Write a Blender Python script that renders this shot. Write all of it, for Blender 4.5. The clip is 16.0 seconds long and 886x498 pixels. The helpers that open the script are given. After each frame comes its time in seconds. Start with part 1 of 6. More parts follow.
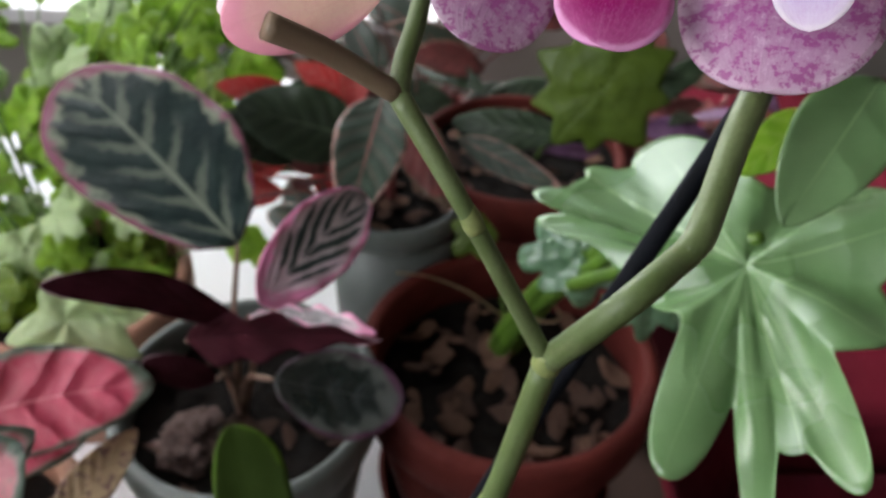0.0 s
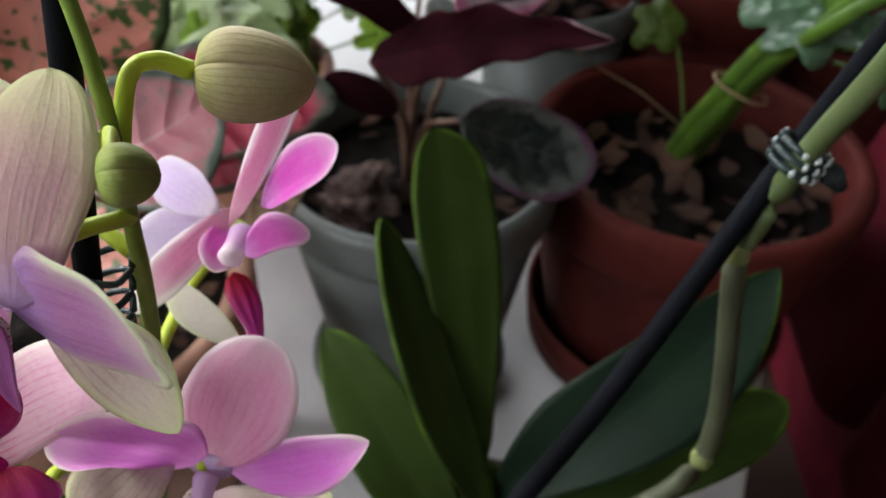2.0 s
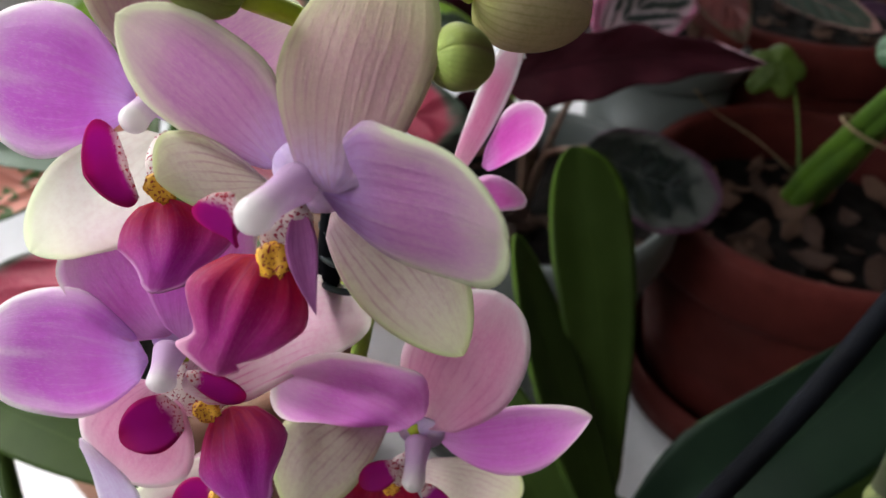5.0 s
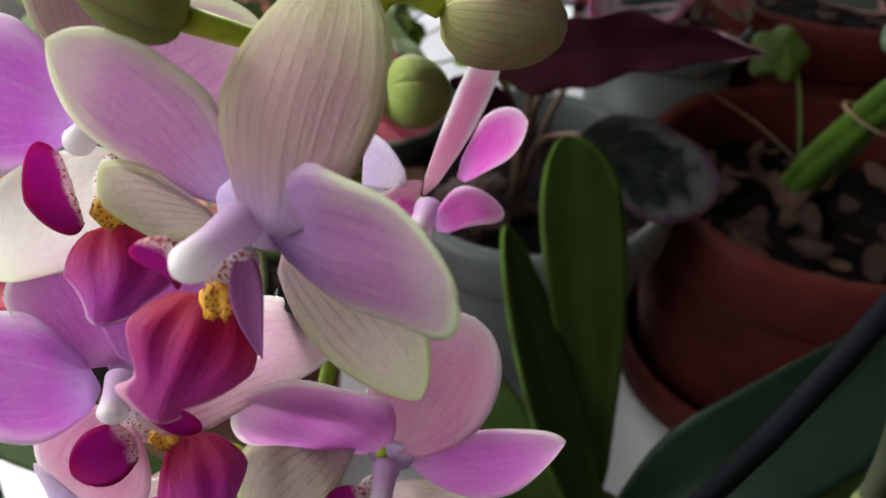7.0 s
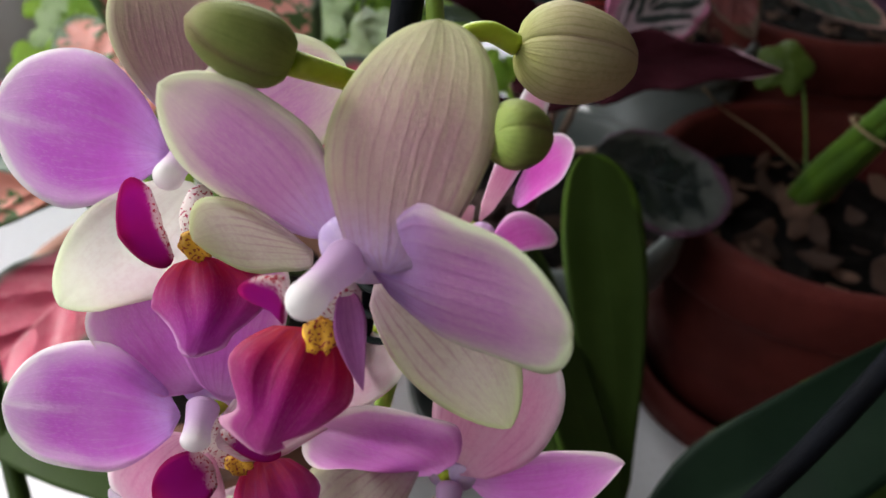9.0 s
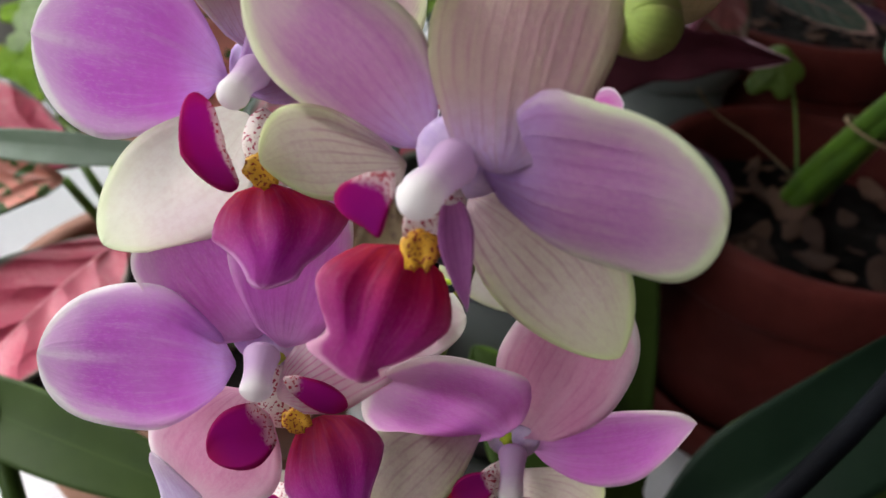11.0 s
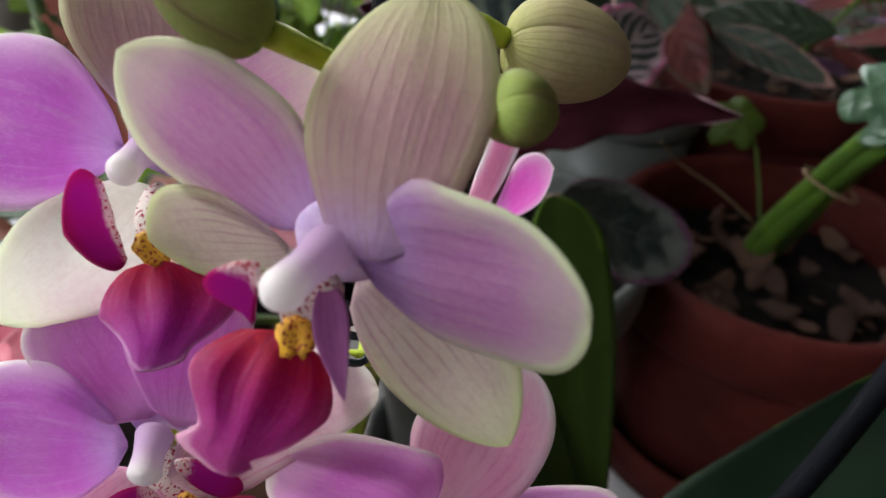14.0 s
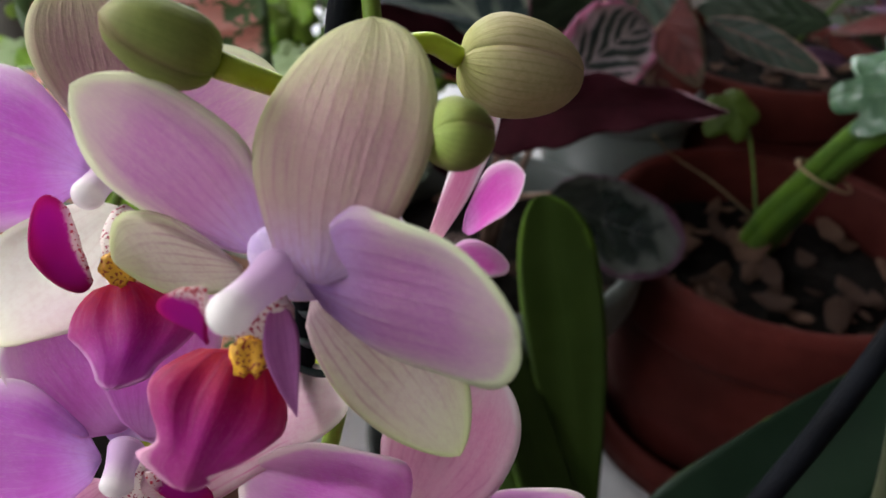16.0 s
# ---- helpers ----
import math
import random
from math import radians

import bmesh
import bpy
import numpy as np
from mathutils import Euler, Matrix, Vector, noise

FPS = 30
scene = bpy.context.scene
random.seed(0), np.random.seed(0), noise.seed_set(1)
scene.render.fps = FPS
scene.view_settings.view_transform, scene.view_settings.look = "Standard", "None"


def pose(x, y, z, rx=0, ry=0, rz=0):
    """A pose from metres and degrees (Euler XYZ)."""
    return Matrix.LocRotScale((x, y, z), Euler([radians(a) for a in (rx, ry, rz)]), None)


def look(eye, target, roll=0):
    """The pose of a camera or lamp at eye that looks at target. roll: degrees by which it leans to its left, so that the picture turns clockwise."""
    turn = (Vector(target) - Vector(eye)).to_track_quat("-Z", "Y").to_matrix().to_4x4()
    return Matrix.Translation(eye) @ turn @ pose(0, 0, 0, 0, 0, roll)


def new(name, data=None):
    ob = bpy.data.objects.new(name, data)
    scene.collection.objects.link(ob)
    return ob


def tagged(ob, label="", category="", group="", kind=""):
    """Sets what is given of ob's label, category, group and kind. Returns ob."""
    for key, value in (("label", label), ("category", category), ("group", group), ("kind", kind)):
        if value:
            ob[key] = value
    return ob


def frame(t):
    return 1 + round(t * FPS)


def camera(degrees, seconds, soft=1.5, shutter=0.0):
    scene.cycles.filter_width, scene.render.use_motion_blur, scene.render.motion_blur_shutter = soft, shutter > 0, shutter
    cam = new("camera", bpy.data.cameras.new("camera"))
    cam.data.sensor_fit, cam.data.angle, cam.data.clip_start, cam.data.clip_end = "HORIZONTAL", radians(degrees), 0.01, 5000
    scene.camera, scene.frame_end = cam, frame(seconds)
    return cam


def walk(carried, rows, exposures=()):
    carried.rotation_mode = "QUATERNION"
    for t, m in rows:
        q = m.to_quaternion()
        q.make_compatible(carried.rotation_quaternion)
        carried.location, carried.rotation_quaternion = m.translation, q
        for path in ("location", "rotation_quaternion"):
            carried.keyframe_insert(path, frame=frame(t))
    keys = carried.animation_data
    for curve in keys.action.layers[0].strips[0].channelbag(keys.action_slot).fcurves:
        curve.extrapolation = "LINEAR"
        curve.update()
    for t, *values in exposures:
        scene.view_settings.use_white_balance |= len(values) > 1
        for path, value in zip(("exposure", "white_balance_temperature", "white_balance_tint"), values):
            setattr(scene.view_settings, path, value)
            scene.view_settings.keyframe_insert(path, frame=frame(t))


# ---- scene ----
cam = camera(60.4, 16.0)
cam.data.dof.use_dof = True
cam.data.dof.focus_distance = 0.103
cam.data.dof.aperture_fstop = 27.0
PATH = [
    (0, (0.02916, 0.02088, 0.53201), (0.07084, 0.79326, -0.10178), 2.93),
    (0.3, (0.01877, 0.01639, 0.51130), (0.04998, 0.77247, -0.14244), 3.06),
    (0.5, (0.01390, 0.00886, 0.50150), (0.03311, 0.75758, -0.16111), 3.20),
    (0.6, (0.01100, 0.01019, 0.49269), (0.02795, 0.75436, -0.17509), 2.75),
    (1, (0.00000, 0.00000, 0.47500), (0.00000, 0.73135, -0.20700), 3.00),
    (1.5, (-0.01683, -0.00656, 0.44685), (-0.03648, 0.71507, -0.24515), 2.38),
    (2, (-0.03045, -0.01065, 0.42221), (-0.07343, 0.71208, -0.26758), 2.07),
    (2.5, (-0.04533, -0.01915, 0.40304), (-0.11694, 0.71138, -0.27608), 1.68),
    (3, (-0.05476, -0.02689, 0.39107), (-0.15195, 0.71805, -0.26895), 1.01),
    (3.5, (-0.06664, -0.02628, 0.38740), (-0.17184, 0.73169, -0.25635), 1.30),
    (4, (-0.07058, -0.02255, 0.38959), (-0.18326, 0.74898, -0.23655), 1.07),
    (4.5, (-0.06687, -0.02337, 0.39765), (-0.18620, 0.75196, -0.22252), 1.02),
    (5, (-0.06022, -0.02155, 0.40353), (-0.17926, 0.74633, -0.22590), 1.53),
    (7.5, (-0.05668, -0.01042, 0.40665), (-0.17373, 0.73143, -0.25362), 1.99),
    (8, (-0.05692, -0.00980, 0.40812), (-0.17402, 0.73522, -0.24855), 1.91),
    (8.5, (-0.06116, -0.01263, 0.41195), (-0.17317, 0.73429, -0.24347), 2.23),
    (8.7, (-0.06413, -0.01327, 0.41133), (-0.17488, 0.73557, -0.24210), 2.24),
    (11, (-0.08156, -0.01792, 0.39550), (-0.15559, 0.75906, -0.22965), 3.76),
    (11.5, (-0.08485, -0.01915, 0.38616), (-0.15098, 0.76983, -0.22468), 4.33),
    (12, (-0.08954, -0.02348, 0.38177), (-0.14851, 0.77641, -0.21547), 4.98),
    (12.5, (-0.08390, -0.01959, 0.38926), (-0.13794, 0.79282, -0.19132), 4.46),
    (13, (-0.07729, -0.01281, 0.39463), (-0.12989, 0.79779, -0.18861), 5.54),
    (13.5, (-0.07235, -0.01135, 0.39795), (-0.14059, 0.79794, -0.18549), 4.18),
    (14, (-0.07203, -0.01252, 0.39867), (-0.12996, 0.79882, -0.18302), 4.77),
    (14.5, (-0.07086, -0.01366, 0.40040), (-0.13870, 0.79733, -0.18072), 4.10),
    (15, (-0.07072, -0.01438, 0.40176), (-0.13404, 0.79187, -0.18642), 4.20),
    (15.5, (-0.06955, -0.01357, 0.40199), (-0.13311, 0.79170, -0.18750), 4.11),
    (16, (-0.06597, -0.01257, 0.40287), (-0.13172, 0.79281, -0.18624), 3.36),
]
walk(cam, [(t, look(eye, target, roll)) for t, eye, target, roll in PATH], [(0, 0.79), (1, 0.67), (1.5, 0.5), (2.5, 0.36), (3.5, 0.24), (5, 0.24), (8.5, 0.14), (12, 0.06), (16, 0.14)])

# ---- light ----
world = bpy.data.worlds.new("world")
scene.world = world
world.use_nodes = True
wn = world.node_tree
sky = wn.nodes.new("ShaderNodeTexSky")
sky.sky_type = "NISHITA"
sky.sun_disc = False
sky.sun_elevation, sky.sun_rotation = radians(35), radians(302)
wn.nodes["Background"].inputs["Strength"].default_value = 0.12
wn.links.new(sky.outputs["Color"], wn.nodes["Background"].inputs["Color"])


def lamp(name, kind, m, energy, colour=(1, 1, 1), size=(1, 1), angle=0.0):
    data = bpy.data.lights.new(name, kind)
    data.energy, data.color = energy, colour
    if kind == "AREA":
        data.shape, data.size, data.size_y = "RECTANGLE", size[0], size[1]
    else:
        data.angle = angle
    ob = new(name, data)
    ob.matrix_world = m
    return ob


# area lamps added as fill in front of the two unseen windows
lamp("window_light_side", "AREA", look((-0.97, -0.37, 0.85), (-0.1, 0.14, 0.25)), 9.0, (0.96, 0.98, 1.0), (0.9, 0.75))
lamp("window_light_back", "AREA", look((-0.55, 1.42, 0.7), (-0.2, 0.3, 0.2)), 11.0, (0.95, 0.98, 1.0), (0.8, 1.1))
sun_to = Vector((0.55, -0.35, -0.45))
lamp("sun", "SUN", look((0, 0, 3), Vector((0, 0, 3)) + sun_to), 4.8, (1.0, 0.97, 0.97), angle=radians(22))

# ---- node helpers and materials ----
def tree(name):
    m = bpy.data.materials.new(name)
    m.use_nodes = True
    return m, m.node_tree, m.node_tree.nodes["Principled BSDF"]


def node(nt, kind, ins=(), operation="", use_clamp=False, smooth=False, colours=False):
    n = nt.nodes.new(kind)
    if operation:
        n.operation, n.use_clamp = operation, use_clamp
    if smooth:
        n.interpolation_type = "SMOOTHSTEP"
    if colours:
        n.data_type = "RGBA"
    for key, value in dict(ins).items():
        if isinstance(value, bpy.types.NodeSocket):
            nt.links.new(value, n.inputs[key])
        else:
            n.inputs[key].default_value = value
    return n


def math_(nt, op, a, b=0.0, clamp=False):
    return node(nt, "ShaderNodeMath", {0: a, 1: b}, operation=op, use_clamp=clamp).outputs[0]


def step(nt, x, lo, hi, out_lo=0.0, out_hi=1.0):
    return node(nt, "ShaderNodeMapRange", {0: x, 1: lo, 2: hi, 3: out_lo, 4: out_hi}, smooth=True).outputs[0]


def mix(nt, f, a, b):
    n = node(nt, "ShaderNodeMix", {0: f}, colours=True)
    for key, value in ((6, a), (7, b)):
        if isinstance(value, bpy.types.NodeSocket):
            nt.links.new(value, n.inputs[key])
        else:
            n.inputs[key].default_value = (*value[:3], 1)
    return n.outputs[2]


def noise_(nt, scale, detail=4.0, where=None, rough=0.55, kind="Object"):
    if where is None:
        where = node(nt, "ShaderNodeTexCoord").outputs[kind]
    return node(nt, "ShaderNodeTexNoise", {"Vector": where, "Scale": scale, "Detail": detail, "Roughness": rough}).outputs[0]


def bump(nt, bsdf, height, strength, distance):
    nt.links.new(node(nt, "ShaderNodeBump", {"Height": height, "Strength": strength, "Distance": distance}).outputs[0], bsdf.inputs["Normal"])


def uv(nt):
    s = node(nt, "ShaderNodeSeparateXYZ", {0: node(nt, "ShaderNodeTexCoord").outputs["UV"]})
    return s.outputs[0], s.outputs[1]


def thin(nt, bsdf, colour, share):
    """Lets part of the light through a petal or a leaf."""
    t = node(nt, "ShaderNodeBsdfTranslucent", {"Color": colour})
    m = node(nt, "ShaderNodeMixShader", {0: share, 1: bsdf.outputs[0], 2: t.outputs[0]})
    nt.links.new(m.outputs[0], nt.nodes["Material Output"].inputs["Surface"])


def petal_mat(name, heart, body, rim, vein, lines=9.0, veins=0.5, rim_at=0.78, share=0.42, heart_to=0.3, rough=0.52, relief=0.35, mottle=0.0, heart_from=0.02, tip_mix=0.0, streak_mix=0.35, mid=0.0, soft=0.45):
    m, nt, b = tree(name)
    u, v = uv(nt)
    across = math_(nt, "ABSOLUTE", math_(nt, "SUBTRACT", math_(nt, "MULTIPLY", v, 2.0), 1.0))
    across = math_(nt, "MULTIPLY", across, step(nt, u, 0.05, 0.4, 0.6, 1.0))
    wob = noise_(nt, 240.0, 3.0)
    edge = math_(nt, "POWER", math_(nt, "ADD", math_(nt, "POWER", across, 4.0), math_(nt, "POWER", u, 5.0)), 0.25)
    edge = math_(nt, "ADD", edge, math_(nt, "MULTIPLY", math_(nt, "SUBTRACT", wob, 0.5), 0.16))
    c = mix(nt, step(nt, u, heart_from, heart_to), heart, body)
    if tip_mix:
        c = mix(nt, step(nt, u, 0.45, 0.95, 0.0, tip_mix), c, rim)
    where = node(nt, "ShaderNodeCombineXYZ", {0: math_(nt, "MULTIPLY", u, 2.2), 1: math_(nt, "MULTIPLY", v, 26.0), 2: noise_(nt, 25.0, 1.0)}).outputs[0]
    streaks = noise_(nt, 1.0, 4.0, where)
    c = mix(nt, step(nt, streaks, 0.5, 0.72, 0.0, streak_mix), c, tuple(0.35 * x + 0.65 * y for x, y in zip(body, rim)))
    c = mix(nt, step(nt, streaks, 0.5, 0.3, 0.0, streak_mix * 0.7), c, vein)
    if mid:
        c = mix(nt, math_(nt, "MULTIPLY", step(nt, across, 0.16, 0.0, 0.0, mid), step(nt, u, 0.35, 0.95)), c, rim)
    cell = noise_(nt, 1100.0, 3.0)
    c = mix(nt, step(nt, cell, 0.42, 0.66, 0.0, 0.24), c, vein)
    grain = node(nt, "ShaderNodeCombineXYZ", {0: math_(nt, "MULTIPLY", u, 34.0), 1: math_(nt, "MULTIPLY", v, 80.0), 2: noise_(nt, 60.0, 2.0)}).outputs[0]
    grain = noise_(nt, 1.0, 3.0, grain)
    pale = tuple(0.45 * x + 0.55 * y for x, y in zip(body, rim))
    c = mix(nt, math_(nt, "MULTIPLY", step(nt, grain, 0.5, 0.68, 0.0, streak_mix), step(nt, u, 0.1, 0.6)), c, pale)
    c = mix(nt, step(nt, grain, 0.48, 0.3, 0.0, streak_mix * 0.7), c, vein)
    cloud = noise_(nt, 90.0, 4.0)
    c = mix(nt, step(nt, cloud, 0.4, 0.75, 0.0, min(0.35, streak_mix)), c, tuple(0.6 * x + 0.4 * y for x, y in zip(body, rim)))
    c = mix(nt, step(nt, edge, rim_at - 0.36, rim_at, 0.0, soft), c, rim)
    c = mix(nt, step(nt, edge, rim_at - 0.04, rim_at + 0.06), c, rim)
    run = math_(nt, "ADD", math_(nt, "MULTIPLY", v, lines), math_(nt, "MULTIPLY", noise_(nt, 75.0, 3.0), 1.3))
    line = math_(nt, "POWER", math_(nt, "ABSOLUTE", math_(nt, "SINE", math_(nt, "MULTIPLY", run, math.pi))), 12.0)
    fade = math_(nt, "MULTIPLY", step(nt, u, 0.95, 0.35), step(nt, noise_(nt, 160.0, 3.0), 0.38, 0.62, 0.15, 1.0))
    c = mix(nt, math_(nt, "MULTIPLY", math_(nt, "MULTIPLY", line, veins), fade), c, vein)
    if mottle:
        streak = noise_(nt, 420.0, 5.0, None, 0.7)
        c = mix(nt, math_(nt, "MULTIPLY", step(nt, streak, 0.5, 0.58), mottle), c, vein)
        c = mix(nt, math_(nt, "MULTIPLY", step(nt, streak, 0.42, 0.36), mottle * 0.7), c, rim)
    nt.links.new(c, b.inputs["Base Color"])
    b.inputs["Roughness"].default_value = rough
    b.inputs["Specular IOR Level"].default_value = 0.25
    fine = math_(nt, "ADD", math_(nt, "ADD", math_(nt, "MULTIPLY", line, 0.5), math_(nt, "MULTIPLY", streaks, 2.0)), noise_(nt, 1500.0, 2.0))
    bump(nt, b, fine, relief, 0.0003)
    # the sheet has two skins, and light crosses both
    thin(nt, b, node(nt, "ShaderNodeGamma", {"Color": c, "Gamma": 0.6}).outputs[0], math.sqrt(share))
    return m


def leaf_mat(name, body, second, rib, edge_colour, lines=10.0, rib_width=0.06, veins=0.35, edge_at=0.95, share=0.15, rough=0.4, spots=0.0, spot_colour=(0, 0, 0), feather=0.0, scale=60.0, relief=0.5, margin=None, margin_at=0.7, spec=0.4, reach=0.0, sweep=0.22, band_at=(0.74, 0.92), scallop=0.0, lace=0.0, lace_colour=(0, 0, 0)):
    """A leaf: rib down the middle, side veins that sweep to the tip, an edge, blotches or feathering."""
    m, nt, b = tree(name)
    u, v = uv(nt)
    across = math_(nt, "ABSOLUTE", math_(nt, "SUBTRACT", math_(nt, "MULTIPLY", v, 2.0), 1.0))
    wob = noise_(nt, scale, 4.0)
    c = mix(nt, step(nt, wob, 0.35, 0.7), body, second)
    run = math_(nt, "SUBTRACT", math_(nt, "MULTIPLY", u, lines), math_(nt, "MULTIPLY", across, lines * sweep))
    run = math_(nt, "ADD", run, math_(nt, "MULTIPLY", noise_(nt, scale * 1.5, 2.0), 0.7))
    wave = math_(nt, "ABSOLUTE", math_(nt, "SINE", math_(nt, "MULTIPLY", run, math.pi)))
    line = math_(nt, "POWER", wave, 8.0)
    if feather:
        band = step(nt, math_(nt, "ADD", wave, math_(nt, "ADD", math_(nt, "MULTIPLY", across, -0.12), math_(nt, "MULTIPLY", math_(nt, "SUBTRACT", noise_(nt, scale * 7.0, 4.0), 0.5), 0.3))), *band_at)
        if reach:
            band = math_(nt, "MULTIPLY", band, step(nt, across, reach, reach * 0.3))
        c = mix(nt, math_(nt, "MULTIPLY", band, feather), c, rib)
    c = mix(nt, math_(nt, "MULTIPLY", line, veins), c, rib)
    edge = math_(nt, "ADD", math_(nt, "POWER", math_(nt, "ADD", math_(nt, "POWER", across, 4.0), math_(nt, "POWER", u, 6.0)), 0.25), math_(nt, "MULTIPLY", math_(nt, "SUBTRACT", noise_(nt, scale * 1.8, 5.0), 0.5), 0.35))
    rim = math_(nt, "ADD", edge, math_(nt, "MULTIPLY", wave, scallop)) if scallop else edge
    if lace:
        net = step(nt, noise_(nt, scale * 5.0, 6.0, None, 0.7), 0.5, 0.62, 0.0, lace)
        c = mix(nt, math_(nt, "MULTIPLY", net, step(nt, across, 0.15, 0.6)), c, lace_colour)
    if spots:
        blot = step(nt, math_(nt, "ADD", noise_(nt, scale * 4.0, 5.0), math_(nt, "MULTIPLY", across, 0.14)), 0.66 - 0.2 * spots, 0.7 - 0.2 * spots)
        c = mix(nt, blot, c, spot_colour)
    if margin:
        c = mix(nt, step(nt, rim, margin_at - 0.07, margin_at + 0.06), c, margin)
    c = mix(nt, step(nt, edge, edge_at - 0.06, edge_at + 0.05), c, edge_colour)
    c = mix(nt, step(nt, math_(nt, "ADD", across, math_(nt, "MULTIPLY", u, rib_width * 0.6)), rib_width, rib_width * 0.3), c, rib)
    nt.links.new(c, b.inputs["Base Color"])
    nt.links.new(step(nt, noise_(nt, scale * 0.7, 3.0), 0.3, 0.7, rough - 0.08, rough + 0.12), b.inputs["Roughness"])
    b.inputs["Specular IOR Level"].default_value = spec
    h = math_(nt, "ADD", math_(nt, "MULTIPLY", wave, -1.0), math_(nt, "MULTIPLY", noise_(nt, 700.0, 3.0), 0.25))
    bump(nt, b, h, relief, 0.0012)
    thin(nt, b, node(nt, "ShaderNodeGamma", {"Color": c, "Gamma": 0.6}).outputs[0] if share > 0.4 else c, share)
    return m


def plain_mat(name, a, b_colour, rough=0.6, scale=40.0, fine=600.0, relief=0.3, distance=0.0005, metal=0.0, spec=0.5):
    m, nt, b = tree(name)
    c = mix(nt, step(nt, noise_(nt, scale, 6.0), 0.35, 0.65), a, b_colour)
    c = mix(nt, step(nt, noise_(nt, fine, 3.0), 0.45, 0.75, 0.0, 0.35), c, tuple(0.7 * x for x in a))
    nt.links.new(c, b.inputs["Base Color"])
    nt.links.new(step(nt, noise_(nt, scale * 2, 4.0), 0.3, 0.7, rough - 0.08, rough + 0.1), b.inputs["Roughness"])
    b.inputs["Metallic"].default_value = metal
    b.inputs["Specular IOR Level"].default_value = spec
    bump(nt, b, noise_(nt, fine, 5.0), relief, distance)
    return m


def callus_mat():
    m, nt, b = tree("callus_yellow")
    dots = step(nt, noise_(nt, 2600.0, 1.0), 0.56, 0.62)
    c = mix(nt, dots, mix(nt, noise_(nt, 500.0), (0.8, 0.36, 0.01), (0.88, 0.54, 0.07)), (0.36, 0.03, 0.02))
    nt.links.new(c, b.inputs["Base Color"])
    b.inputs["Roughness"].default_value = 0.5
    return m


def lobe_mat():
    """Side lobes: white throat with red flecks, magenta outside."""
    m, nt, b = tree("side_lobe_magenta")
    u, v = uv(nt)
    flecks = step(nt, noise_(nt, 2300.0, 1.0), 0.55, 0.6)
    throat = mix(nt, flecks, (0.8, 0.68, 0.66), (0.42, 0.03, 0.05))
    limb = mix(nt, noise_(nt, 150.0, 3.0), (0.4, 0.012, 0.36), (0.46, 0.012, 0.2))
    across = math_(nt, "ABSOLUTE", math_(nt, "SUBTRACT", math_(nt, "MULTIPLY", v, 2.0), 1.0))
    limb = mix(nt, step(nt, math_(nt, "MAXIMUM", across, u), 0.7, 1.0, 0.0, 0.6), limb, (0.42, 0.012, 0.05))
    c = mix(nt, step(nt, math_(nt, "ADD", u, math_(nt, "MULTIPLY", noise_(nt, 400.0), 0.3)), 0.26, 0.42), throat, limb)
    nt.links.new(c, b.inputs["Base Color"])
    b.inputs["Roughness"].default_value = 0.55
    b.inputs["Specular IOR Level"].default_value = 0.15
    thin(nt, b, node(nt, "ShaderNodeGamma", {"Color": c, "Gamma": 0.6}).outputs[0], 0.65)
    return m


def throat_mat():
    m, nt, b = tree("throat_white_flecked")
    flecks = step(nt, noise_(nt, 2300.0, 1.0), 0.57, 0.62)
    c = mix(nt, flecks, mix(nt, noise_(nt, 200.0), (0.86, 0.74, 0.76), (0.88, 0.82, 0.72)), (0.42, 0.03, 0.08))
    nt.links.new(c, b.inputs["Base Color"])
    b.inputs["Roughness"].default_value = 0.5
    thin(nt, b, c, 0.25)
    return m


def column_mat():
    """Lavender-pink foot and body, white cap."""
    m, nt, b = tree("column_lavender_white")
    u, v = uv(nt)
    c = mix(nt, noise_(nt, 260.0, 3.0), (0.64, 0.45, 0.7), (0.7, 0.48, 0.7))
    along = math_(nt, "ADD", u, math_(nt, "MULTIPLY", math_(nt, "SUBTRACT", noise_(nt, 500.0, 3.0), 0.5), 0.2))
    c = mix(nt, step(nt, along, 0.42, 0.75), c, (0.92, 0.9, 0.87))
    nt.links.new(c, b.inputs["Base Color"])
    b.inputs["Roughness"].default_value = 0.5
    b.inputs["Specular IOR Level"].default_value = 0.2
    bump(nt, b, noise_(nt, 900.0, 4.0), 0.15, 0.0003)
    thin(nt, b, node(nt, "ShaderNodeGamma", {"Color": c, "Gamma": 0.6}).outputs[0], 0.45)
    return m


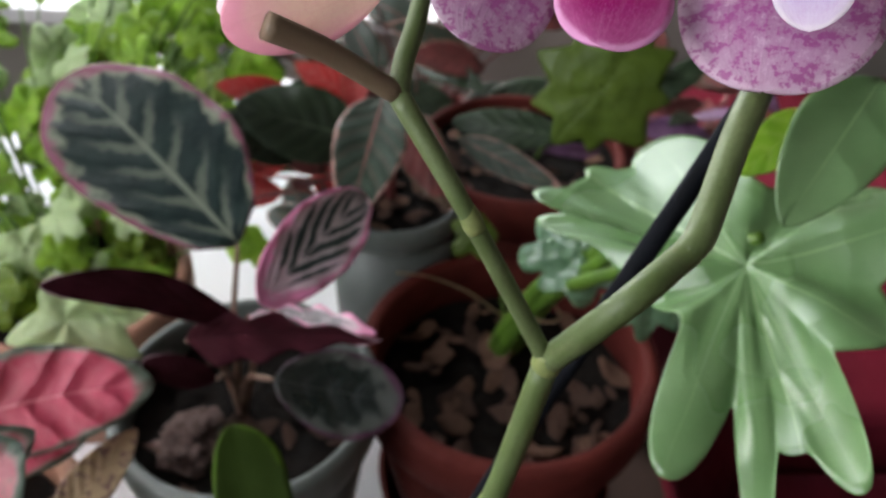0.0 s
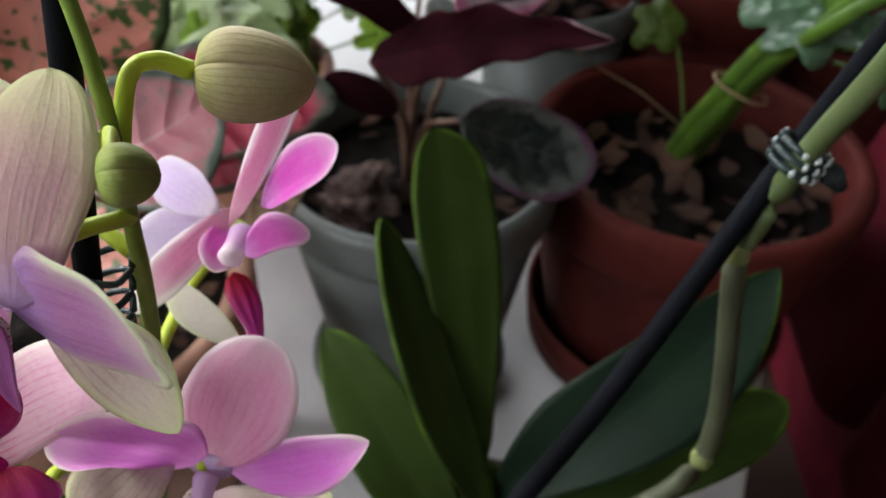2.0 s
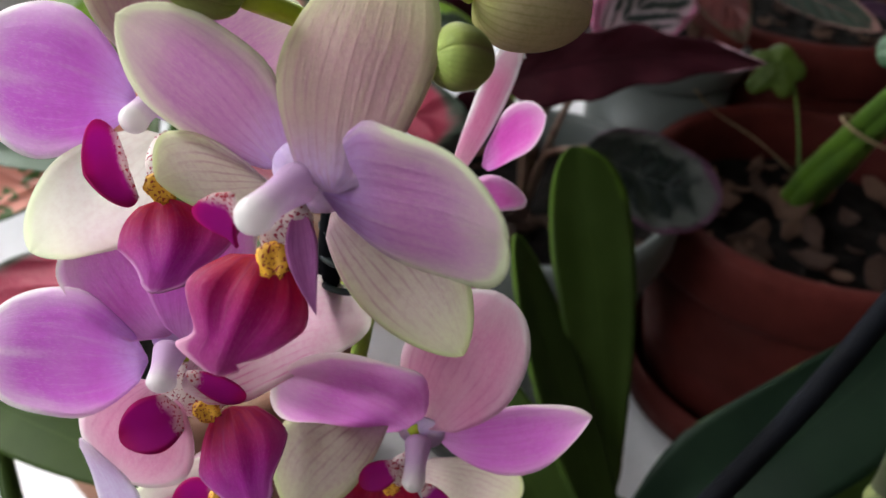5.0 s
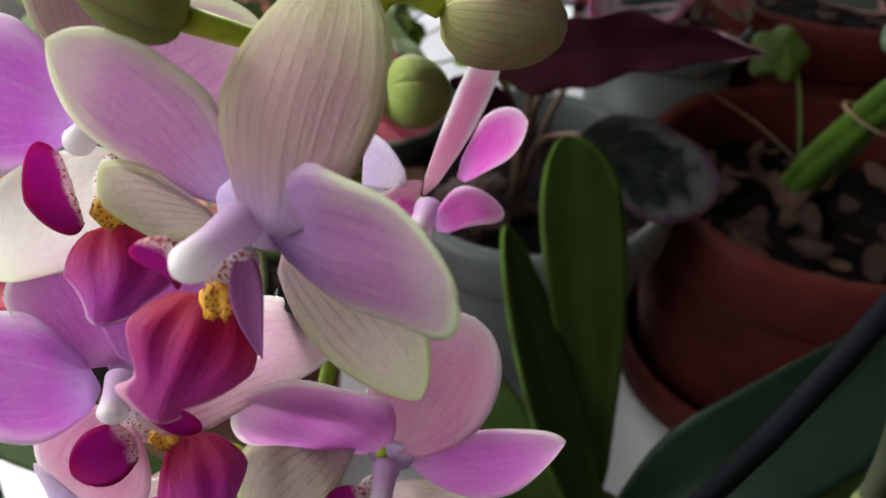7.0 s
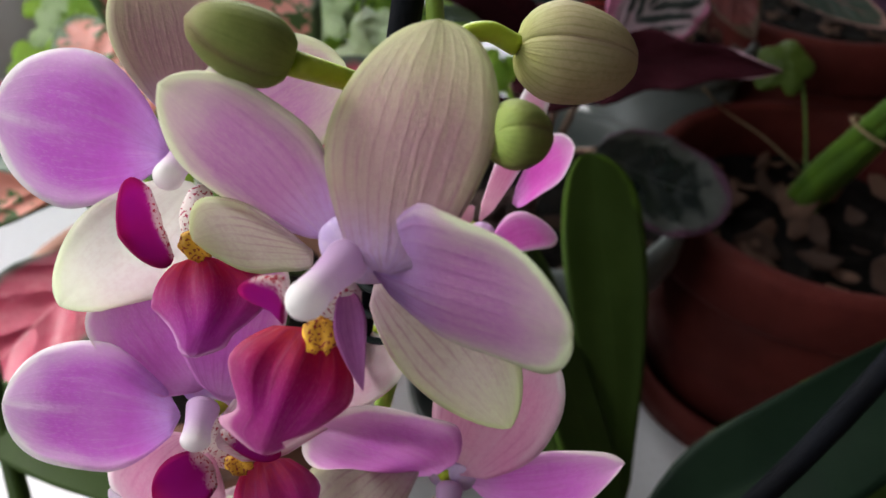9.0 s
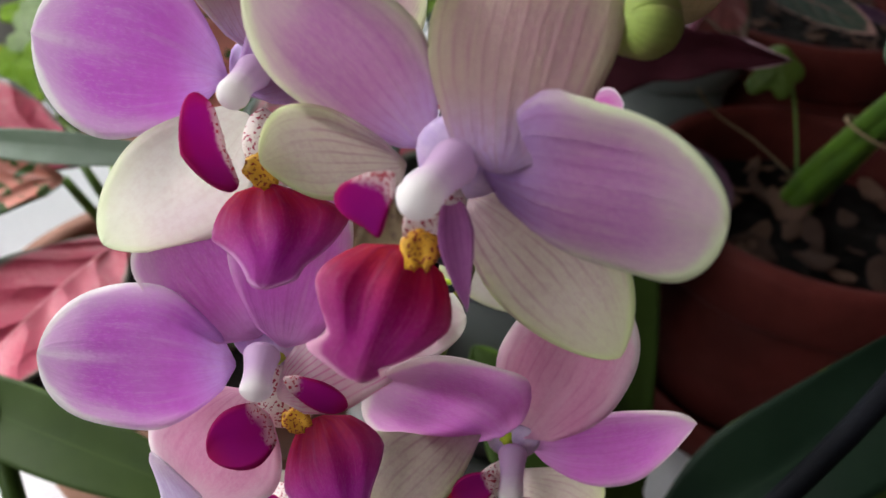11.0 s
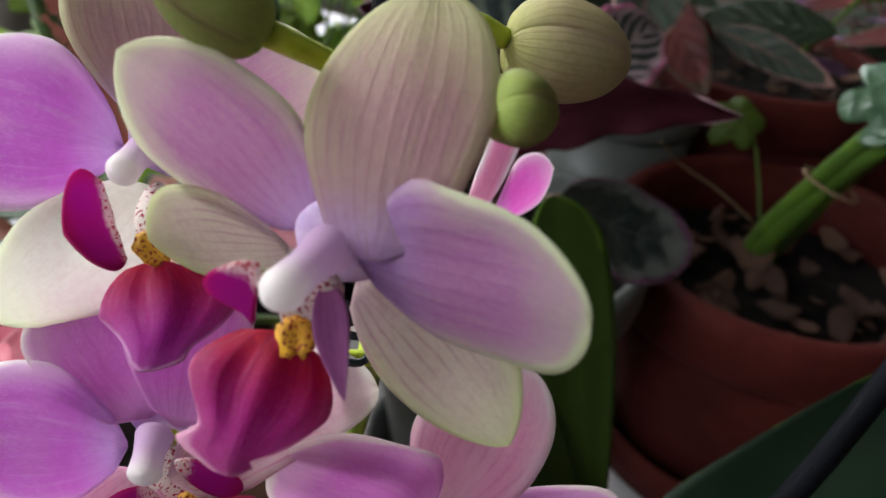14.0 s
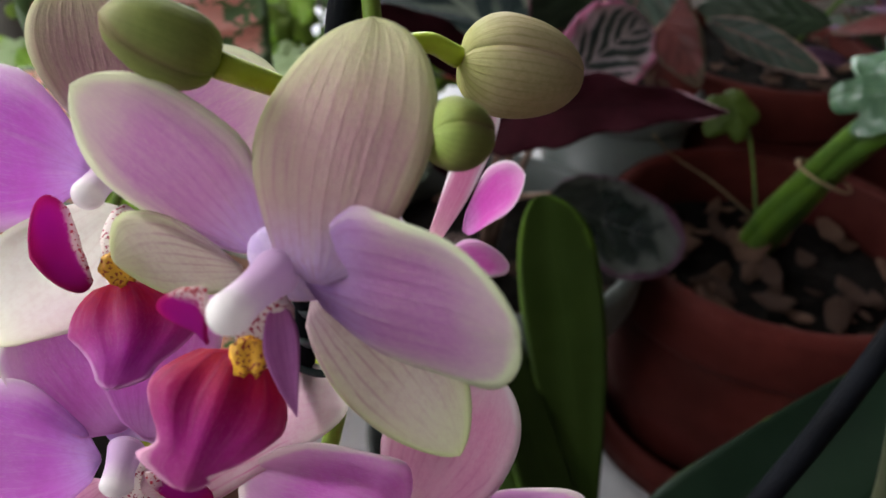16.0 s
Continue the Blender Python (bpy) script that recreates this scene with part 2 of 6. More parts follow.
M = {
    "petal": petal_mat("petal_violet_pink", (0.6, 0.4, 0.8), (0.6, 0.29, 0.53), (0.8, 0.82, 0.6), (0.45, 0.13, 0.42), 9.0, 0.5, 0.93, heart_to=0.36, soft=0.5),
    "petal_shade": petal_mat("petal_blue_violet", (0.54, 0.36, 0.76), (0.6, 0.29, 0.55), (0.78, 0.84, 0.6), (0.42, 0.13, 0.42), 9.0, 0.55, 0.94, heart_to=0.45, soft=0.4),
    "petal_bright": petal_mat("petal_bright_violet", (0.72, 0.46, 0.88), (0.7, 0.18, 0.74), (0.96, 0.92, 0.92), (0.55, 0.14, 0.55), 6.0, 0.2, 0.97, 0.45, mid=0.6),
    "petal_deep": petal_mat("petal_deep_violet_pink", (0.76, 0.4, 0.76), (0.77, 0.23, 0.75), (0.92, 0.82, 0.82), (0.58, 0.14, 0.5), 8.0, 0.35, 0.97, 0.52, soft=0.32),
    "dorsal": petal_mat("sepal_rose_cream", (0.6, 0.42, 0.7), (0.52, 0.34, 0.35), (0.66, 0.67, 0.4), (0.42, 0.17, 0.27), 11.0, 0.5, 0.97, 0.4, 0.32, tip_mix=0.75),
    "sepal": petal_mat("sepal_cream_veined", (0.62, 0.5, 0.54), (0.74, 0.66, 0.6), (0.7, 0.76, 0.44), (0.42, 0.2, 0.28), 9.0, 0.65, 0.95, 0.5),
    "sepal_white": petal_mat("sepal_green_white", (0.9, 0.88, 0.8), (0.92, 0.9, 0.84), (0.86, 0.92, 0.68), (0.7, 0.58, 0.54), 9.0, 0.25, 0.94, 0.6, streak_mix=0.15),
    "sepal_pink": petal_mat("sepal_pink_striped", (0.86, 0.54, 0.66), (0.85, 0.41, 0.61), (0.92, 0.82, 0.84), (0.62, 0.16, 0.4), 10.0, 0.5, 0.96, 0.72),
    "sepal_rimmed": petal_mat("sepal_pink_white_edge", (0.84, 0.52, 0.6), (0.8, 0.3, 0.52), (0.95, 0.9, 0.92), (0.62, 0.12, 0.36), 7.0, 0.5, 0.8, 0.6, soft=0.5),
    "sepal_blush": petal_mat("sepal_blush_veined", (0.95, 0.86, 0.86), (0.95, 0.68, 0.8), (0.96, 0.92, 0.86), (0.74, 0.22, 0.48), 12.0, 0.9, 0.95, 0.8, streak_mix=0.2),
    "lavender": petal_mat("petal_lavender", (0.84, 0.78, 0.84), (0.76, 0.66, 0.88), (0.9, 0.86, 0.92), (0.6, 0.36, 0.66), 8.0, 0.3, 0.95, 0.4),
    "lip": petal_mat("lip_magenta_red", (0.48, 0.01, 0.025), (0.48, 0.02, 0.3), (0.8, 0.45, 0.62), (0.3, 0.004, 0.09), 6.0, 0.4, 0.99, 0.34, 0.75, 0.55, 0.2, streak_mix=0.16, soft=0.1),
    "lip_violet": petal_mat("lip_magenta_violet", (0.46, 0.009, 0.035), (0.42, 0.02, 0.36), (0.75, 0.42, 0.7), (0.26, 0.004, 0.14), 6.0, 0.4, 0.99, 0.34, 0.8, 0.55, 0.2, streak_mix=0.16, soft=0.1),
    "lip_rimmed": petal_mat("lip_magenta_pale_rim", (0.36, 0.006, 0.1), (0.42, 0.01, 0.2), (0.8, 0.4, 0.68), (0.26, 0.003, 0.09), 6.0, 0.5, 0.95, 0.2, 0.6, 0.5, 0.06, soft=0.2),
    "magenta": petal_mat("petal_magenta", (0.8, 0.4, 0.8), (0.86, 0.16, 0.7), (0.97, 0.86, 0.94), (0.6, 0.08, 0.45), 6.0, 0.3, 0.95, 0.45),
    "speckled": petal_mat("petal_speckled_purple", (0.32, 0.1, 0.28), (0.42, 0.22, 0.38), (0.66, 0.5, 0.62), (0.34, 0.05, 0.26), 16.0, 0.6, 0.98, 0.2, mottle=0.8),
    "peach": petal_mat("petal_peach_pink", (0.8, 0.56, 0.44), (0.84, 0.68, 0.55), (0.82, 0.42, 0.52), (0.7, 0.45, 0.4), 7.0, 0.2, 0.85, 0.4),
    "column": column_mat(),
    "callus": callus_mat(),
    "lobe_mauve": petal_mat("lobe_mauve_purple", (0.42, 0.12, 0.3), (0.4, 0.13, 0.36), (0.55, 0.25, 0.5), (0.28, 0.06, 0.25), 5.0, 0.4, 1.0, 0.25, soft=0.2),
    "lobe": lobe_mat(),
    "throat": throat_mat(),
    "rachis": plain_mat("spike_stem_green", (0.2, 0.3, 0.04), (0.15, 0.24, 0.03), 0.45, 90.0),
    "strip_leaf": leaf_mat("leaf_grey_green", (0.2, 0.26, 0.19), (0.15, 0.21, 0.14), (0.24, 0.3, 0.22), (0.2, 0.28, 0.16), 1.0, 0.05, 0.0, 1.1, 0.1, 0.5, relief=0.1),
    "bud": petal_mat("bud_olive_cream", (0.48, 0.52, 0.16), (0.62, 0.55, 0.32), (0.6, 0.48, 0.32), (0.34, 0.3, 0.1), 12.0, 0.5, 0.95, 0.1),
    "bud_green": petal_mat("bud_green", (0.32, 0.44, 0.08), (0.32, 0.38, 0.1), (0.28, 0.24, 0.1), (0.16, 0.22, 0.05), 10.0, 0.3, 0.95, 0.08),
    "stalk": plain_mat("flower_stalk_green", (0.5, 0.64, 0.04), (0.42, 0.56, 0.035), 0.45, 90.0),
    "spike": plain_mat("flower_spike_green", (0.07, 0.105, 0.03), (0.1, 0.135, 0.05), 0.5, 60.0, 900.0),
    # browner foot of the spike, with its shade mixed into the colour
    "spike_shaded_foot": plain_mat("flower_spike_olive_brown_shaded", (0.045, 0.052, 0.026), (0.06, 0.07, 0.034), 0.55, 60.0, 900.0),
    "spike_brown": plain_mat("flower_spike_brown", (0.2, 0.16, 0.09), (0.16, 0.11, 0.07), 0.55, 60.0, 900.0),
    "node": plain_mat("spike_node_yellow", (0.2, 0.23, 0.08), (0.15, 0.19, 0.06), 0.55, 200.0),
    "stake": plain_mat("stake_black", (0.005, 0.0055, 0.007), (0.008, 0.009, 0.012), 0.6, 50.0, spec=0.03),
    "clip": plain_mat("clip_dark_green", (0.02, 0.035, 0.035), (0.03, 0.045, 0.045), 0.25, 90.0),
    "thread": plain_mat("thread_pale", (0.55, 0.6, 0.6), (0.35, 0.42, 0.42), 0.5, 900.0),
    "hub": plain_mat("flower_heart_violet", (0.62, 0.46, 0.76), (0.74, 0.6, 0.8), 0.55, 300.0, 900.0, 0.1, 0.0003, spec=0.2),
    # darker copy of orchid_leaf: bluish sheen and shade are put into the colour
    "orchid_leaf_sheen": leaf_mat("orchid_leaf_shaded_sheen", (0.006, 0.015, 0.008), (0.009, 0.021, 0.011), (0.013, 0.027, 0.014), (0.06, 0.11, 0.02), 1.0, 0.05, 0.0, 1.04, 0.05, 0.42, scale=40.0, relief=0.15, spec=0.12),
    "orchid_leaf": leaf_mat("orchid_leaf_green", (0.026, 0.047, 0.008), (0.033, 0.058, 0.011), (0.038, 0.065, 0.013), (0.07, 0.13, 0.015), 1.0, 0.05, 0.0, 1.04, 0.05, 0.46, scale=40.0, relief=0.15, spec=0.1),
    "calathea": leaf_mat("calathea_leaf_dark", (0.005, 0.012, 0.012), (0.011, 0.022, 0.02), (0.12, 0.14, 0.105), (0.17, 0.06, 0.09), 6.5, 0.09, 0.0, 0.92, 0.06, 0.5, feather=0.6, scale=45.0, margin=(0.14, 0.16, 0.115), margin_at=0.95, spec=0.1, reach=0.7, sweep=0.3, band_at=(0.66, 0.98), scallop=0.14, lace=0.12, lace_colour=(0.05, 0.075, 0.06)),
    "calathea_oval": leaf_mat("calathea_leaf_purple_edge", (0.006, 0.012, 0.012), (0.012, 0.02, 0.018), (0.1, 0.11, 0.11), (0.09, 0.035, 0.07), 5.0, 0.03, 0.0, 0.92, 0.06, 0.28, feather=0.25, scale=60.0, margin=(0.085, 0.095, 0.088), margin_at=0.8, spec=0.7, reach=0.5, scallop=0.12, lace=0.5, lace_colour=(0.07, 0.085, 0.075)),
    "calathea_pink": leaf_mat("calathea_leaf_pink", (0.03, 0.05, 0.048), (0.05, 0.07, 0.066), (0.6, 0.5, 0.54), (0.72, 0.25, 0.44), 6.0, 0.07, 0.2, 0.85, 0.15, 0.4, feather=0.85, scale=60.0, margin=(0.62, 0.46, 0.53), margin_at=0.8, sweep=-0.5, band_at=(0.68, 0.95), scallop=0.18),
    "calathea_back": leaf_mat("calathea_leaf_maroon", (0.026, 0.006, 0.009), (0.038, 0.008, 0.013), (0.012, 0.003, 0.0045), (0.5, 0.32, 0.38), 9.0, 0.05, 0.05, 1.1, 0.05, 0.7, scale=50.0, spec=0.03, relief=0.2),
    "calathea_stem": plain_mat("calathea_stem", (0.14, 0.07, 0.05), (0.2, 0.13, 0.09), 0.5, 150.0),
    "agla": leaf_mat("aglaonema_leaf_pink", (0.58, 0.075, 0.14), (0.46, 0.06, 0.1), (0.74, 0.24, 0.3), (0.12, 0.16, 0.12), 5.0, 0.05, 0.3, 0.95, 0.25, 0.36, scale=34.0, relief=1.6, margin=(0.3, 0.2, 0.18), margin_at=0.89, lace=0.25, lace_colour=(0.7, 0.3, 0.34)),
    "agla_salmon": leaf_mat("aglaonema_leaf_salmon", (0.75, 0.32, 0.24), (0.66, 0.26, 0.2), (0.62, 0.3, 0.24), (0.09, 0.16, 0.05), 7.0, 0.05, 0.3, 0.9, 0.3, 0.4, 0.3, (0.07, 0.13, 0.03), scale=34.0, relief=0.8),
    "agla_pale": leaf_mat("aglaonema_leaf_pale", (0.7, 0.34, 0.37), (0.58, 0.19, 0.25), (0.76, 0.5, 0.5), (0.14, 0.2, 0.16), 6.0, 0.05, 0.15, 0.92, 0.15, 0.35, scale=50.0, margin=(0.36, 0.34, 0.3), margin_at=0.86, lace=0.75, lace_colour=(0.34, 0.34, 0.29)),
    "pale_green": leaf_mat("leaf_pale_green", (0.46, 0.6, 0.3), (0.56, 0.68, 0.4), (0.4, 0.52, 0.28), (0.4, 0.55, 0.25), 4.0, 0.05, 0.2, 0.98, 0.45, 0.35),
    "dry": leaf_mat("leaf_dry_brown", (0.52, 0.4, 0.24), (0.44, 0.32, 0.2), (0.42, 0.34, 0.22), (0.3, 0.2, 0.14), 8.0, 0.04, 0.2, 0.97, 0.2, 0.6, 0.3, (0.24, 0.15, 0.13)),
    "ivy": leaf_mat("ivy_leaf_bright", (0.34, 0.55, 0.05), (0.22, 0.42, 0.035), (0.5, 0.62, 0.18), (0.26, 0.44, 0.06), 5.0, 0.05, 0.3, 0.98, 0.55, 0.4),
    "philo": leaf_mat("philodendron_leaf", (0.1, 0.205, 0.07), (0.145, 0.26, 0.105), (0.26, 0.4, 0.19), (0.21, 0.33, 0.12), 3.0, 0.035, 0.0, 1.2, 0.2, 0.3, scale=22.0, relief=0.4, spec=1.0),
    "philo_dark": leaf_mat("philodendron_leaf_dark", (0.075, 0.16, 0.085), (0.1, 0.2, 0.11), (0.16, 0.27, 0.13), (0.07, 0.15, 0.07), 5.0, 0.05, 0.15, 0.99, 0.15, 0.24, scale=25.0, spec=1.0),
    "lime": leaf_mat("leaf_lime", (0.15, 0.24, 0.02), (0.11, 0.19, 0.016), (0.28, 0.38, 0.07), (0.2, 0.3, 0.03), 5.0, 0.05, 0.3, 0.99, 0.4, 0.4),
    "olive": leaf_mat("leaf_olive_green", (0.08, 0.13, 0.012), (0.06, 0.1, 0.01), (0.12, 0.18, 0.03), (0.1, 0.15, 0.02), 4.0, 0.04, 0.2, 1.1, 0.25, 0.5, relief=0.3),
    "dark_leaf": leaf_mat("leaf_dark_green", (0.018, 0.036, 0.016), (0.026, 0.046, 0.022), (0.1, 0.14, 0.08), (0.05, 0.09, 0.05), 7.0, 0.05, 0.2, 0.98, 0.1, 0.4),
    "grey_leaf": leaf_mat("leaf_grey_green_pink_rib", (0.05, 0.078, 0.056), (0.036, 0.056, 0.042), (0.34, 0.13, 0.12), (0.45, 0.25, 0.22), 7.0, 0.07, 0.1, 0.95, 0.1, 0.45),
    "red_leaf": leaf_mat("leaf_scarlet", (0.62, 0.05, 0.05), (0.55, 0.09, 0.09), (0.62, 0.3, 0.26), (0.5, 0.12, 0.08), 7.0, 0.05, 0.3, 0.97, 0.3, 0.4),
    "wine_leaf": leaf_mat("leaf_wine_red", (0.2, 0.05, 0.05), (0.14, 0.04, 0.04), (0.3, 0.1, 0.08), (0.12, 0.08, 0.05), 7.0, 0.05, 0.3, 0.9, 0.15, 0.45),
    "purple_leaf": leaf_mat("leaf_purple", (0.12, 0.05, 0.13), (0.2, 0.1, 0.2), (0.28, 0.16, 0.26), (0.1, 0.04, 0.1), 6.0, 0.06, 0.2, 0.97, 0.15, 0.4),
    "petiole": plain_mat("petiole_green", (0.09, 0.18, 0.018), (0.06, 0.125, 0.016), 0.4, 50.0),
    "twine": plain_mat("twine_tan", (0.34, 0.24, 0.14), (0.26, 0.18, 0.1), 0.8, 500.0),
    # far below clay's own tone: the shade behind the flowers is in the colour
    "terracotta": plain_mat("terracotta_red_shaded", (0.098, 0.016, 0.0125), (0.07, 0.012, 0.0095), 0.7, 22.0, 500.0, 0.3, spec=0.15),
    "terracotta_tan": plain_mat("terracotta_tan", (0.38, 0.2, 0.13), (0.32, 0.15, 0.1), 0.62, 22.0, 500.0, 0.3),
    "grey_pot": plain_mat("plastic_grey_green", (0.115, 0.13, 0.122), (0.095, 0.11, 0.102), 0.45, 15.0, 500.0, 0.15),
    "dark_pot": plain_mat("plastic_dark_brown", (0.06, 0.045, 0.04), (0.05, 0.035, 0.03), 0.4, 30.0),
    "soil": plain_mat("soil_dark", (0.006, 0.0045, 0.004), (0.014, 0.01, 0.008), 0.95, 120.0, 900.0, 1.0, 0.002, spec=0.2),
    "bark": plain_mat("bark_chips", (0.13, 0.07, 0.05), (0.05, 0.026, 0.019), 0.85, 160.0, 900.0, 0.9, 0.001, spec=0.3),
    "bark_pale": plain_mat("bark_chips_pale", (0.24, 0.13, 0.09), (0.13, 0.07, 0.045), 0.85, 130.0, 900.0, 0.9, 0.001, spec=0.3),
    "bark_flake": plain_mat("bark_flakes_purple_brown", (0.15, 0.1, 0.088), (0.07, 0.04, 0.035), 0.8, 220.0, 900.0, 1.0, 0.0015, spec=0.4),
    "table": plain_mat("table_white_lacquer", (0.72, 0.72, 0.74), (0.68, 0.68, 0.7), 0.6, 4.0, 300.0, 0.05, 0.0003, spec=0.2),
    "wall": plain_mat("wall_plaster", (0.4, 0.37, 0.34), (0.36, 0.33, 0.3), 0.9, 3.0, 200.0, 0.3, 0.001),
    "frame": plain_mat("window_frame_grey", (0.45, 0.48, 0.52), (0.4, 0.43, 0.47), 0.3, 20.0),
    "floor": plain_mat("floor_boards", (0.035, 0.02, 0.014), (0.025, 0.015, 0.01), 0.5, 6.0, 90.0, 0.4, 0.001),
    "burgundy": plain_mat("upholstery_burgundy", (0.1, 0.0018, 0.0115), (0.076, 0.0014, 0.009), 0.8, 8.0, 900.0, 0.5, 0.0008, spec=0.2),
}
g_mat = bpy.data.materials.new("window_glass")
g_mat.use_nodes = True
g_mat.node_tree.nodes["Principled BSDF"].inputs["Transmission Weight"].default_value = 1.0
g_mat.node_tree.nodes["Principled BSDF"].inputs["Roughness"].default_value = 0.0


# ---- mesh helpers ----
def part(name, bm, material, parent=None, label="", smooth=True):
    me = bpy.data.meshes.new(name)
    bmesh.ops.recalc_face_normals(bm, faces=bm.faces)
    bm.to_mesh(me)
    bm.free()
    me.materials.append(material)
    for f in me.polygons:
        f.use_smooth = smooth
    ob = new(name, me)
    if parent:
        ob.parent = parent
    if label:
        tagged(ob, label)
    return ob


def thing(name, label, category, group="", at=(0, 0, 0), kind=""):
    ob = new(name)
    ob.location = at
    ob.empty_display_size = 0.02
    bpy.context.view_layer.update()
    return tagged(ob, label, category, group, kind)


def under(ob, parent):
    ob.parent = parent
    ob.matrix_parent_inverse = Matrix.Translation(-parent.location)
    return ob


def grid_solid(front, back, uvs, rows, cols):
    """Two grids of points, face to face, closed round the rim, with uv."""
    bm = bmesh.new()
    lay = bm.loops.layers.uv.new("UVMap")
    a = [bm.verts.new(p) for p in front]
    b = [bm.verts.new(p) for p in back]
    at = {}
    for i, (p, q) in enumerate(zip(a, b)):
        at[p], at[q] = uvs[i], uvs[i]
    def face(vs):
        f = bm.faces.new(vs)
        for l in f.loops:
            l[lay].uv = at[l.vert]
    n = cols + 1
    for i in range(rows):
        for j in range(cols):
            k = (i * n + j, i * n + j + 1, (i + 1) * n + j + 1, (i + 1) * n + j)
            face([a[x] for x in k])
            face([b[x] for x in reversed(k)])
    rim = [j for j in range(n)] + [i * n + cols for i in range(1, rows + 1)] + [rows * n + j for j in range(cols - 1, -1, -1)] + [i * n for i in range(rows - 1, 0, -1)]
    for x, y in zip(rim, rim[1:] + rim[:1]):
        face([a[y], a[x], b[x], b[y]])
    return bm


ROOTS = {}


def blade(name, base, tip, width, normal, material, parent, label="", claw=0.25, peak=0.55, blunt=2.0, sharp=0.5, bow=0.0, cup=0.0, fold=0.0, ruffle=0.0, waves=3.0, skew=0.0, curl=0.0, notch=0.0, thick=0.0003, rows=22, cols=14, grow=0.6, sway=0.0, twist=0.0, horn=0.0, lean=0.0, tilt=0.0, ridge=0.0):
    """A petal or a leaf from base to tip. peak: where it is widest; blunt, sharp: the tip's roundness; bow, cup, fold, curl: how the
    sheet bends along, across, at its midrib and at its tip; ruffle: a wavy edge; skew, sway, lean, tilt: a lopsided outline; horn: small points beside the tip; ridge: creases along it."""
    base, tip, nrm = Vector(base), Vector(tip), Vector(normal)
    ax = tip - base
    length = ax.length
    ax.normalize()
    nrm = (nrm - ax * nrm.dot(ax)).normalized()
    side = ax.cross(nrm)
    front, back, uvs = [], [], []
    seed = (base.x * 917 + tip.z * 733) % 7.0
    for i in range(rows + 1):
        s = i / rows
        u = 1 - (1 - s) ** 1.6
        wide = []
        for pk, way in ((peak - lean, -1), (peak + lean, 1)):
            pk = min(max(pk, 0.08), 0.92)
            if u < pk:
                f = claw + (1 - claw) * math.sin(math.pi / 2 * u / pk) ** (2 * grow)
            else:
                f = max(0.0, 1 - ((u - pk) / (1 - pk)) ** blunt) ** sharp
            if horn and u > 0.9:
                f = max(f, 0.3 * math.sqrt(max(0.0, 1 - u) / 0.1) - horn * (1 + way * tilt) * math.exp(-((u - 0.9) / 0.1) ** 2))
            f *= min(1.0, (u + 0.003) / 0.05) ** 0.5
            wide.append(max(f + horn * (1 + way * tilt) * math.exp(-((u - 0.9) / 0.1) ** 2), 0.012))
        for j in range(cols + 1):
            v = 2 * j / cols - 1
            a = abs(v)
            f = wide[0] + (wide[1] - wide[0]) * (0.5 + 0.5 * v)
            w = width / 2 * f * v * (1 + skew * v * math.sin(math.pi * u))
            along = u - notch * max(0.0, 1 - a * 3) * max(0.0, (u - 0.8) / 0.2)
            h = bow * length * 4 * u * (1 - u) + cup * width * v * v * f + fold * width * (math.sqrt(v * v + 0.03) - 0.17) * f - curl * length * max(0.0, (u - 0.55) / 0.45) ** 2
            h += ridge * width * math.cos(9.4 * v) * math.sin(math.pi * min(1.0, u * 1.15)) * f
            h += ruffle * width * math.sin(waves * math.tau * u + seed + 1.3 * (v > 0)) * a ** 2 * f
            h += 0.02 * width * noise.noise((u * 2.3 + seed, v * 1.7, seed)) + twist * width * v * (u - 0.5) * f
            p = base + ax * length * along + side * (w + sway * length * math.sin(math.pi * u)) + nrm * h
            front.append(p)
            back.append(p - nrm * thick)
            uvs.append((u, 0.5 + 0.5 * v))
    ob = part(name, grid_solid(front, back, uvs, rows, cols), material, None, label)
    ROOTS.setdefault(parent.name, []).append(tuple(base))
    return under(ob, parent)


def lobed(name, centre, ahead, normal, radius, lobes, material, parent, label="", core=0.35, droop=0.0, wave=0.06, thick=0.0004, segs=120, rings=8, frill=0.0, taper=2.6, crease=0.02):
    """A leaf with fingers: lobes are rows of angle, reach and half-width in degrees, round from ahead."""
    c, n, x = Vector(centre), Vector(normal).normalized(), Vector(ahead)
    x = (x - n * x.dot(n)).normalized()
    y = n.cross(x)
    front, back, uvs = [], [], []
    for i in range(rings + 1):
        k = (i / rings) ** 0.9
        for j in range(segs + 1):
            th = 360 * j / segs
            turn = th + frill * k * noise.noise((math.cos(math.radians(th)) * 3, math.sin(math.radians(th)) * 3, k * 2.2 + radius * 50))
            best, off = core, 1.0
            for ang, reach, half in lobes:
                d = abs((th - ang + 180) % 360 - 180) / half
                r = core + (reach - core) * math.exp(-(d ** taper))
                if r > best:
                    best = r
                off = min(off, d * 0.7)
            r = radius * best * max(k, 0.004)
            h = -droop * r * r / radius + wave * radius * k * math.sin(math.radians(th) * 5 + k * 2) * 0.5 + crease * radius * k * off
            p = c + (x * math.cos(math.radians(turn)) + y * math.sin(math.radians(turn))) * r + n * h
            front.append(p)
            back.append(p - n * thick)
            uvs.append((k * 0.9, 0.5 + 0.5 * min(off, 1.0) * (0.3 + 0.7 * k)))
    return under(part(name, grid_solid(front, back, uvs, rings, segs), material, None, label), parent)


